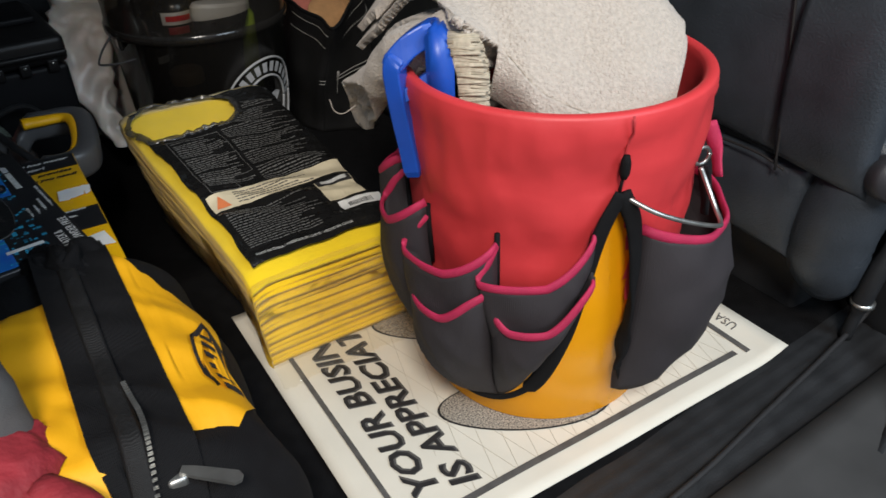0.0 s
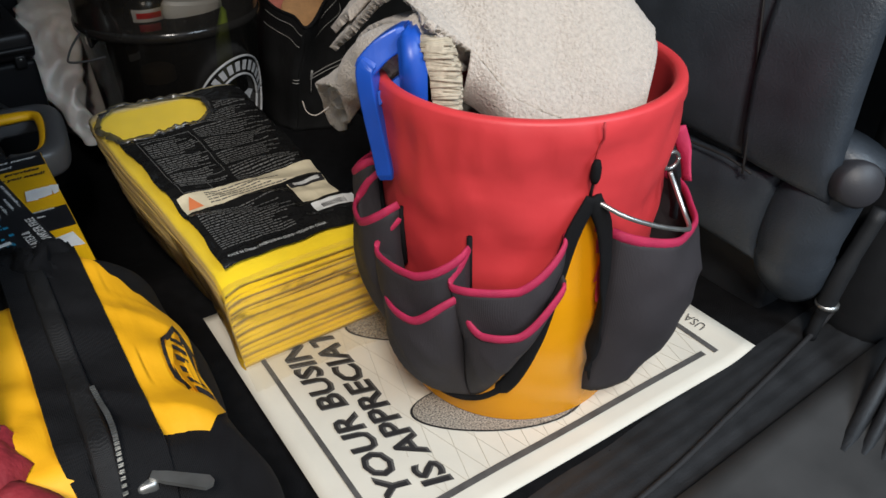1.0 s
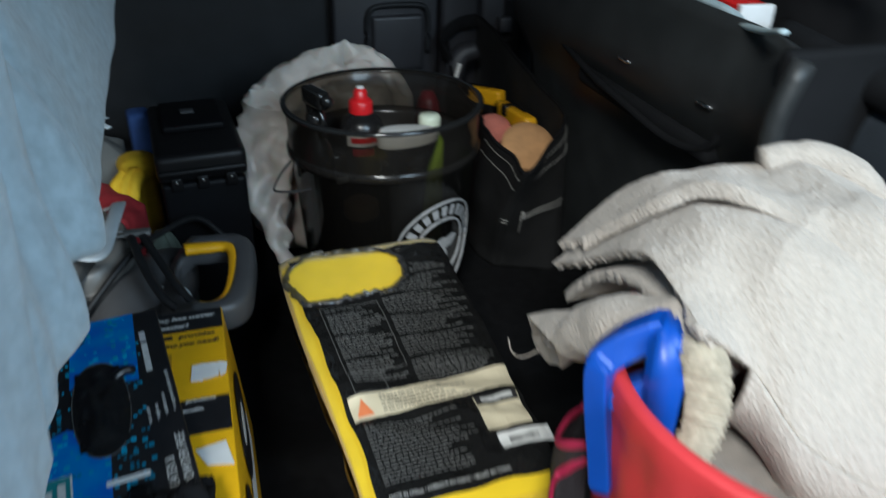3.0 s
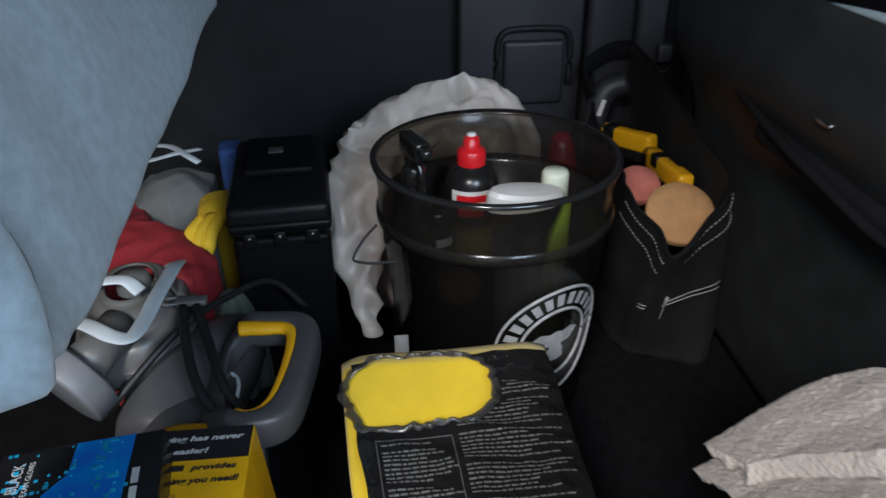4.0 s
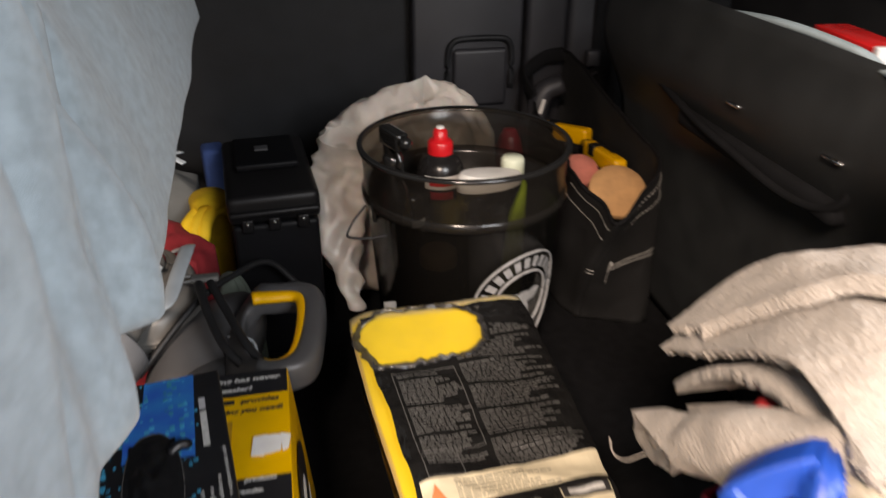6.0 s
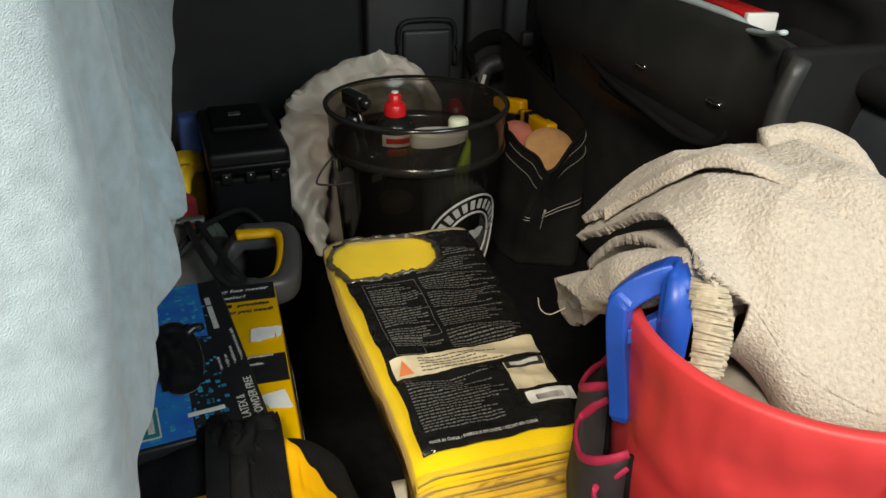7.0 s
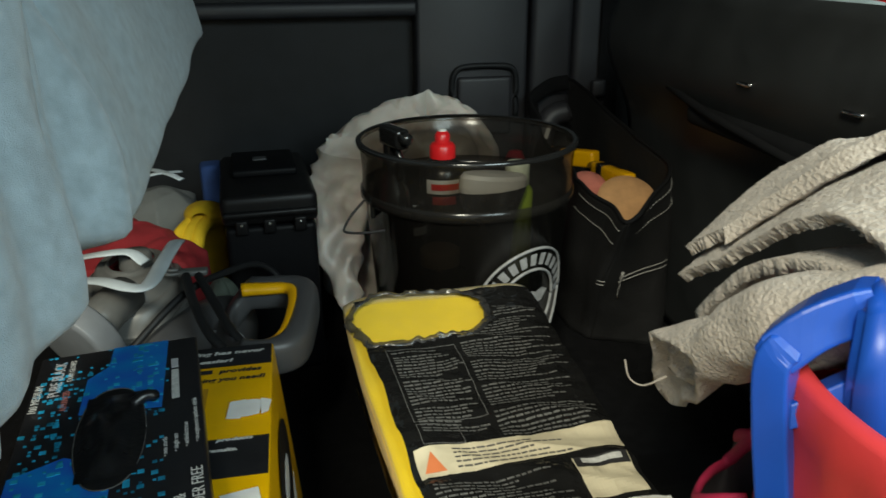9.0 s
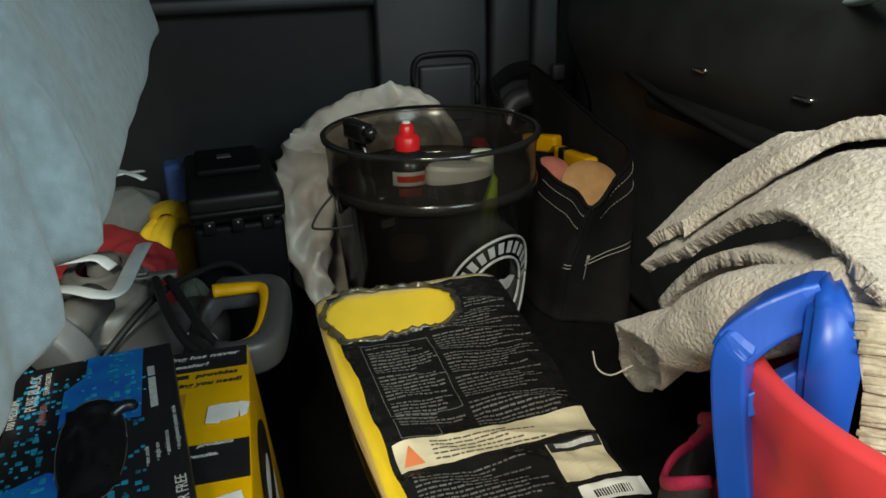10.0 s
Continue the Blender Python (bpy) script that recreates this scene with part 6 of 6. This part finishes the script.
def respirator():
    t = thing("respirator_mask", -0.098, 1.25, 0.085, "pale grey half-face respirator with a round filter cartridge", "respirator")
    sil = mat("translucent_grey_silicone", (0.12, 0.118, 0.112), 0.42, vary=0.1, scale=20, bump=0.1)

    def cup(a, b):
        ang = 2 * math.pi * a
        r = 0.064 * (1 - 0.60 * b ** 1.6) * (1 + 0.10 * math.cos(2 * ang))
        s = math.sin(ang)
        return (r * math.cos(ang) - 0.022 - 0.12 * r * s, r * s * 1.85 + 0.050, 0.035 + 0.075 * b + 0.012 * math.cos(2 * ang) * (1 - b) + 0.004 * math.sin(18 * b))
    part("face_piece", sheet(cup, 60, 30), sil, t, "grey silicone face piece", thick=0.003)
    part("seal_rim", tube([cup(i / 60, 0.02) for i in range(61)], 0.005, 8), sil, t, "rolled silicone rim")
    part("valve", lathe([(0.0, 0.122), (0.018, 0.121), (0.021, 0.115), (0.022, 0.10)], 28), sil, t, m=Matrix.Translation((-0.015, 0.045, 0.0)))
    yoke = glide([(-0.078, -0.034, 0.118), (-0.030, -0.074, 0.130), (0.006, -0.100, 0.130), (0.026, -0.096, 0.130), (0.035, -0.021, 0.134), (0.039, 0.037, 0.132), (0.036, 0.070, 0.120), (0.020, 0.105, 0.098), (-0.008, 0.130, 0.080)], 7)
    part("yoke", tube(yoke, 0.0026, 10, 3.9), LIGHT_GREY, t, "flat pale grey strap yoke")
    strap = glide([(-0.085, 0.030, 0.122), (-0.046, 0.016, 0.131), (-0.015, 0.017, 0.130), (0.004, 0.008, 0.118)], 7)
    part("strap_arm", tube(strap, 0.0026, 10, 3.9), LIGHT_GREY, t, "flat pale grey strap arm")
    part("buckle", join(box(0.038, 0.016, 0.008, 0.003, (0.060, 0.010, 0.095), 2), tube(glide([(0.044, 0.004, 0.10), (0.030, 0.0, 0.102), (0.028, 0.012, 0.102), (0.044, 0.018, 0.10)], 5), 0.0025, 6)), sil, t, "clear strap buckle")
    cart = Matrix.Translation((-0.056, -0.085, 0.068)) @ Vector((0.58, 0.74, 0.34)).to_track_quat("Z", "Y").to_matrix().to_4x4()
    part("filter_cartridge", lathe([(0, -0.021), (0.046, -0.021), (0.0545, -0.019), (0.055, -0.017), (0.055, 0.004), (0.0535, 0.006), (0.0535, 0.009), (0.050, 0.011), (0.044, 0.014), (0.030, 0.015), (0, 0.015)], 44), CARTRIDGE, t, "round pale grey filter cartridge", m=cart)
    part("cartridge_neck", tube([Vector((-0.054, -0.083, 0.070)), Vector((-0.036, -0.055, 0.082)), Vector((-0.020, -0.015, 0.085))], [0.030, 0.024, 0.026], 18), sil, t, "ribbed grey neck")
    part("cartridge_label", lathe([(0.0555, -0.018), (0.0558, -0.017), (0.0558, 0.002), (0.0555, 0.003)], 24, -75, -20), INK, t, "black printed label", m=cart)
    part("cartridge_label", lathe([(0.0555, -0.018), (0.0558, -0.017), (0.0558, 0.002), (0.0555, 0.003)], 18, -110, -77), LABEL_WHITE, t, "white printed label", m=cart)
    part("label_bar", lathe([(0.0562, -0.012), (0.0564, -0.011), (0.0564, -0.004), (0.0562, -0.003)], 10, -62, -40), LABEL_WHITE, t, "pale bar on the label", m=cart)


respirator()


# ---- heap of cloths and gloves beyond ----
def heap(name, label, category, v, u, rv, ru, h, material, seed, turn=0.0, sharp=0.5, base=-0.048):
    """A slumped cloth: a rumpled mound with folds whose skirt lies on what is below it."""
    t = thing(name, v, u, base, label, category, turn=turn)

    def fn(a, b):
        ang = 2 * math.pi * a
        r = b
        rad = 1 + 0.16 * math.sin(3 * ang + seed) + 0.10 * math.sin(5 * ang + 2 * seed)
        x, y = rv * r * rad * math.cos(ang), ru * r * rad * math.sin(ang)
        z = h * (1 - r ** 2.2) ** sharp if r < 1 else 0.0
        z += (0.010 * math.sin(38 * x + 17 * y + seed) + 0.014 * wob(x * 14 + seed, y * 14, seed)) * (1 - r ** 4)
        return (x, y, max(0.002, z))
    part("cloth", sheet(fn, 60, 26), material, t, thick=0.003)
    return t


REDCLOTH = mat("dark_red_cloth", (0.26, 0.012, 0.018), 0.85, vary=0.15, scale=25, bump=0.5, bscale=400, dist=0.002)


def rag(name, label, category, corners, z, material, seed, base=-0.046):
    """A dropped cloth: creased on top, its edges hanging to the floor."""
    cx, cy = sum(c[0] for c in corners) / len(corners), sum(c[1] for c in corners) / len(corners)
    t = thing(name, cx, cy, base, label, category)
    n = len(corners)

    def fn(a, b):
        s = (a % 1.0) * n
        i = int(s) % n
        p = Vector(corners[i]).lerp(Vector(corners[(i + 1) % n]), s - int(s)) - Vector((cx, cy))
        r = min(1.0, b / 0.8)
        drop = max(0.0, (b - 0.8) / 0.2)
        x, y = p.x * (r + 0.05 * drop), p.y * (r + 0.05 * drop)
        fold = 0.016 * (1 - 2.2 * abs(wob(x * 7 + y * 3 + seed, y * 6 - x * 3, seed))) + 0.006 * (1 - 2.2 * abs(wob(x * 19, y * 19, seed + 3)))
        h = (z - base) - 0.022 * r ** 3 + fold
        return (x, y, max(0.001, h * (1 - drop)))
    part("cloth", sheet(fn, 96, 40), material, t)
    return t


rag("red_cloth", "crumpled dark red cloth lying in a heap", "cloth", [(-0.24, 1.40), (-0.23, 1.66), (-0.18, 1.60), (-0.135, 1.495), (-0.087, 1.478), (-0.036, 1.410), (-0.06, 1.345), (-0.19, 1.35)], 0.17, REDCLOTH, 1.0)
rag("grey_cloth", "rumpled grey fabric cap lying on the heap", "cloth", [(-0.225, 1.62), (-0.20, 1.71), (-0.079, 1.675), (-0.072, 1.57), (-0.124, 1.536), (-0.175, 1.552)], 0.185, mat("grey_cotton", (0.14, 0.145, 0.14), 0.9, vary=0.1, scale=20, bump=0.4, bscale=400), 2.4)
heap("green_cloth", "folded dull green cloth", "cloth", -0.02, 1.375, 0.035, 0.03, 0.165, mat("dull_green_cloth", (0.09, 0.11, 0.09), 0.9, bump=0.4), 0.4)


def yellow_glove():
    t = thing("yellow_rubber_glove", -0.050, 1.535, -0.048, "yellow work glove with its fingers curled on the heap", "glove")
    m = mat("yellow_glove_fabric", (0.72, 0.46, 0.015), 0.75, vary=0.1, scale=40, bump=0.4, bscale=500)

    def palm(a, b):
        ang = 2 * math.pi * a
        k = math.sin(math.pi * (0.05 + 0.9 * b)) ** 0.5
        return (0.034 * k * math.cos(ang) + 0.006 * wob(a * 4, b * 4, 1), -0.05 + 0.13 * b, 0.215 + 0.026 * k * math.sin(ang) - 0.03 * (b - 0.5))
    part("palm", sheet(palm, 30, 24), m, t)
    for k in range(3):
        part("finger", tube(glide([(-0.012 + 0.012 * k, -0.028, 0.224), (-0.030 + 0.014 * k, -0.062, 0.214), (-0.040 + 0.016 * k, -0.092, 0.196 - 0.004 * k)], 5), [0.011] * 9 + [0.009, 0.006], 10), m, t, "curled finger")
    part("cuff", lathe([(0.022, 0.0), (0.024, 0.02), (0.026, 0.17), (0.022, 0.19)], 24), m, t, "crumpled cuff", m=Matrix.Translation((0.0, 0.05, 0.0)))


yellow_glove()


def blue_sponge():
    t = thing("blue_pad", -0.045, 1.665, -0.048, "blue cleaning pad standing behind a glove", "pad", turn=10)
    part("pad", box(0.04, 0.05, 0.275, 0.01, (0, 0, 0), 3), mat("blue_pad_foam", (0.03, 0.07, 0.22), 0.85, bump=0.5, bscale=300), t)


blue_sponge()


def white_ties():
    t = thing("white_straps", -0.135, 1.665, 0.185, "crossed white elastic straps lying on grey fabric", "straps")
    m = mat("white_elastic", (0.62, 0.68, 0.72), 0.8, vary=0.08, bump=0.4, bscale=600)
    for pts in ([(-0.090, 0.075, 0.016), (-0.026, 0.055, 0.022), (0.019, -0.003, 0.026), (0.040, -0.020, 0.020)], [(-0.080, 0.0, 0.012), (-0.034, 0.004, 0.020), (-0.003, 0.008, 0.026), (0.030, 0.045, 0.018)]):
        part("strap", tube(glide(pts, 7), 0.0022, 8, 3.2), m, t)


white_ties()


# ---- open black tool bag ----
def black_bag():
    t = thing("black_tool_bag", 0.638, 1.545, -0.048, "open black canvas tool bag with pale stitching", "tool bag")
    canvas = weave(mat("black_canvas", (0.008, 0.008, 0.0085), 0.75, vary=0.2, scale=20, bump=0.4, bscale=150, dist=0.002), 1400, 0.4, 0.0005)
    mouth = [(-0.078, -0.300, 0.262), (-0.022, -0.252, 0.285), (0.034, -0.190, 0.300), (0.048, -0.080, 0.310), (0.052, 0.170, 0.345), (0.040, 0.285, 0.372), (-0.020, 0.300, 0.362), (-0.055, 0.190, 0.290), (-0.071, -0.040, 0.272), (-0.088, -0.120, 0.268), (-0.080, -0.220, 0.264)]
    foot = [(-0.068, -0.160, 0), (-0.010, -0.185, 0), (0.050, -0.190, 0), (0.070, -0.100, 0), (0.072, 0.150, 0), (0.060, 0.280, 0), (-0.030, 0.290, 0), (-0.070, 0.190, 0), (-0.085, 0.0, 0), (-0.085, -0.080, 0), (-0.080, -0.130, 0)]

    def closed(pts):
        return glide(pts[-2:] + pts + pts[:3], 8)[16:16 + 8 * len(pts) + 1]
    hi, lo = closed(mouth), closed(foot)

    def wall(a, b):
        s = (a % 1.0) * (len(hi) - 1)
        i = min(len(hi) - 2, int(s))
        p, q = hi[i].lerp(hi[i + 1], s - i), lo[i].lerp(lo[i + 1], s - i)
        k = b ** 1.35
        r = q + (p - q) * k
        sag = 0.008 * wob(r.x * 11, r.y * 11, b * 3) + 0.004 * (1 - 2 * abs(wob(r.x * 16, r.y * 16 + b * 3, 5)))
        return (r.x + sag, r.y + sag * 0.6, max(0.001, p.z * b))
    part("body", sheet(wall, 132, 30), canvas, t, "black canvas side", thick=0.004, offset=0)
    part("bottom", box(0.12, 0.42, 0.012, 0.005, (0, 0.05, 0)), canvas, t)
    part("rim_piping", tube([Vector(wall(i / 132, 1.0)) for i in range(132)] + [Vector(wall(0.0, 1.0))], 0.0035, 8), BLACKFAB, t, "black piping")
    for a0, a1, bb in ((0.82, 0.985, 0.93), (0.80, 0.98, 0.82), (0.03, 0.24, 0.93), (0.05, 0.24, 0.83)):
        n = 20
        for i in range(n):
            p, q = Vector(wall(a0 + (a1 - a0) * i / n, bb)), Vector(wall(a0 + (a1 - a0) * (i + 0.55) / n, bb))
            o = Vector((p.x, (p.y - 0.02) * 0.35, 0)).normalized() * 0.0035
            part("stitch", tube([p + o, q + o], 0.0010, 4), STITCH, t)
    for a0, a1, z0 in ((0.955, 1.0, 0.52), (0.04, 0.17, 0.52), (0.955, 1.0, 0.49), (0.04, 0.17, 0.49)):
        line = [Vector(wall(a0 + (a1 - a0) * i / 8, z0)) + Vector((0, -0.0045, 0)) for i in range(9)]
        part("stitch_row", tube(line, 0.0009, 4), STITCH, t, "pale stitched row")
    line = [Vector(wall(0.045, 0.56 - 0.20 * i / 8)) + Vector((0, -0.005, 0)) for i in range(9)]
    part("stitch_row", tube(line, [0.0026] * 3 + [0.0009] * 6, 5), STITCH, t, "pale stitched tack")
    flap = glide([(-0.05, 0.20, 0.30), (-0.055, 0.25, 0.33), (-0.01, 0.27, 0.36), (0.03, 0.26, 0.37)], 6)
    part("carry_strap", tube(flap, 0.016, 10, 0.25), BLACKFAB, t, "black carry strap")


STITCH = mat("pale_thread", (0.36, 0.35, 0.33), 0.8, vary=0.1, bump=0.1)
black_bag()


def foam_pad(name, v, u, z, r, colour, label, tilt, turn):
    t = thing(name, v, u, z, label, "foam pad", turn=turn)
    m = mat(name + "_foam", colour, 0.9, vary=0.1, scale=60, bump=0.7, bscale=700, dist=0.002)
    part("foam", lathe([(0, -0.008), (r * 0.97, -0.008), (r, -0.005), (r, 0.005), (r * 0.97, 0.008), (r * 0.5, 0.0085), (0, 0.008)], 44), m, t, m=Matrix.Rotation(radians(tilt[0]), 4, "X") @ Matrix.Rotation(radians(tilt[1]), 4, "Y"))


foam_pad("tan_polishing_pad", 0.628, 1.402, 0.190, 0.049, (0.55, 0.30, 0.13), "round tan foam polishing pad leaning in a bag", (38, -6), 0)
foam_pad("pink_polishing_pad", 0.606, 1.520, 0.182, 0.034, (0.62, 0.20, 0.15), "round pink foam polishing pad in a bag", (30, -5), 0)


def power_tool(v, u, z, turn, tilt, length, name, label):
    t = thing(name, v, u, z, label, "power tool")
    t.matrix_world = t.matrix_world @ pose(0, 0, 0, tilt, 0, turn)
    part("housing", box(0.026, length, 0.034, 0.008, (0, 0, 0), 3), YELLOW_PLASTIC, t, "yellow tool housing")
    part("grip", box(0.030, length * 0.45, 0.034, 0.012, (0.004, -length * 0.12, -0.022), 3), BOTTLE_BLACK, t, "black rubber grip")
    part("vent", box(0.030, 0.026, 0.022, 0.003, (0, length * 0.22, 0.014)), BOTTLE_BLACK, t, "black vent")
    part("name_bar", box(0.006, length * 0.34, 0.001, 0, (0.004, -0.01, 0.0362)), BOTTLE_BLACK, t, "black bar in place of a name", False)
    part("nose", lathe([(0.016, 0), (0.014, 0.02), (0.009, 0.03), (0, 0.03)], 20), BOTTLE_BLACK, t, "black nose", m=Matrix.Translation((0, length / 2 - 0.004, 0.018)) @ Matrix.Rotation(radians(-90), 4, "X"))


power_tool(0.664, 1.545, 0.175, 0, -6, 0.15, "yellow_drill", "yellow and black power tool lying in a bag")
power_tool(0.640, 1.695, 0.175, 30, -6, 0.13, "yellow_driver", "yellow and black driver lying in a bag")


def grey_tool():
    t = thing("dark_grey_tool", 0.590, 1.735, -0.036, "dark grey tool handle standing in a bag", "tool")
    part("handle", tube(glide([(0.0, 0.0, 0.0), (0.0, 0.01, 0.20), (0.02, 0.02, 0.29), (0.06, 0.02, 0.31)], 6), 0.022, 14), TRIM_GREY, t)
    part("pale_label", box(0.008, 0.002, 0.03, 0, (0.004, -0.014, 0.262), m=Matrix.Rotation(radians(15), 4, "Y")), LABEL_WHITE, t, "small white label", False)
    t = thing("red_bottle", 0.515, 1.665, -0.036, "red plastic bottle standing behind a bucket", "bottle")
    part("body", lathe([(0, 0), (0.030, 0), (0.031, 0.005), (0.031, 0.19), (0.022, 0.235), (0.012, 0.255), (0, 0.257)], 28), mat("red_bottle_plastic", (0.25, 0.010, 0.02), 0.35, vary=0.1, bump=0.05), t)


grey_tool()


def hang_tag():
    t = thing("white_tag", 0.215, 1.225, -0.046, "cloudy white plastic tag standing against a bucket", "tag")
    part("tag", box(0.018, 0.002, 0.168, 0.0008, (0, 0, 0), 1, Matrix.Rotation(radians(-8), 4, "X")), mat("cloudy_plastic", (0.26, 0.26, 0.25), 0.5, vary=0.1, scale=40, bump=0.1), t)


hang_tag()


def white_tool_in_bucket():
    # deeper part of the towel, its shade put into a darker beige
    t = thing("shaded_inner_towel", 0.49, 0.53, 0.20, "towel inside a bucket, its shade put into a darker colour", "cloth")

    def fn(a, b):
        ang = 2 * math.pi * a
        r = 0.125 * b
        return (r * math.cos(ang), r * math.sin(ang), 0.135 + 0.012 * wob(r * 30 * math.cos(ang), r * 30 * math.sin(ang), 2) - 0.03 * b)
    part("cloth", sheet(fn, 48, 16), mat("shaded_terry", (0.30, 0.27, 0.24), 0.95, vary=0.15, scale=40, bump=0.6, bscale=500), t, thick=0.003)
    t = thing("white_scraper", 0.505, 0.415, 0.272, "small white plastic tool in a bucket", "tool", turn=-33)
    part("blade", box(0.022, 0.006, 0.075, 0.002, (0, 0, 0), 2, Matrix.Rotation(radians(-20), 4, "Y")), WHITE_PLASTIC, t)


white_tool_in_bucket()
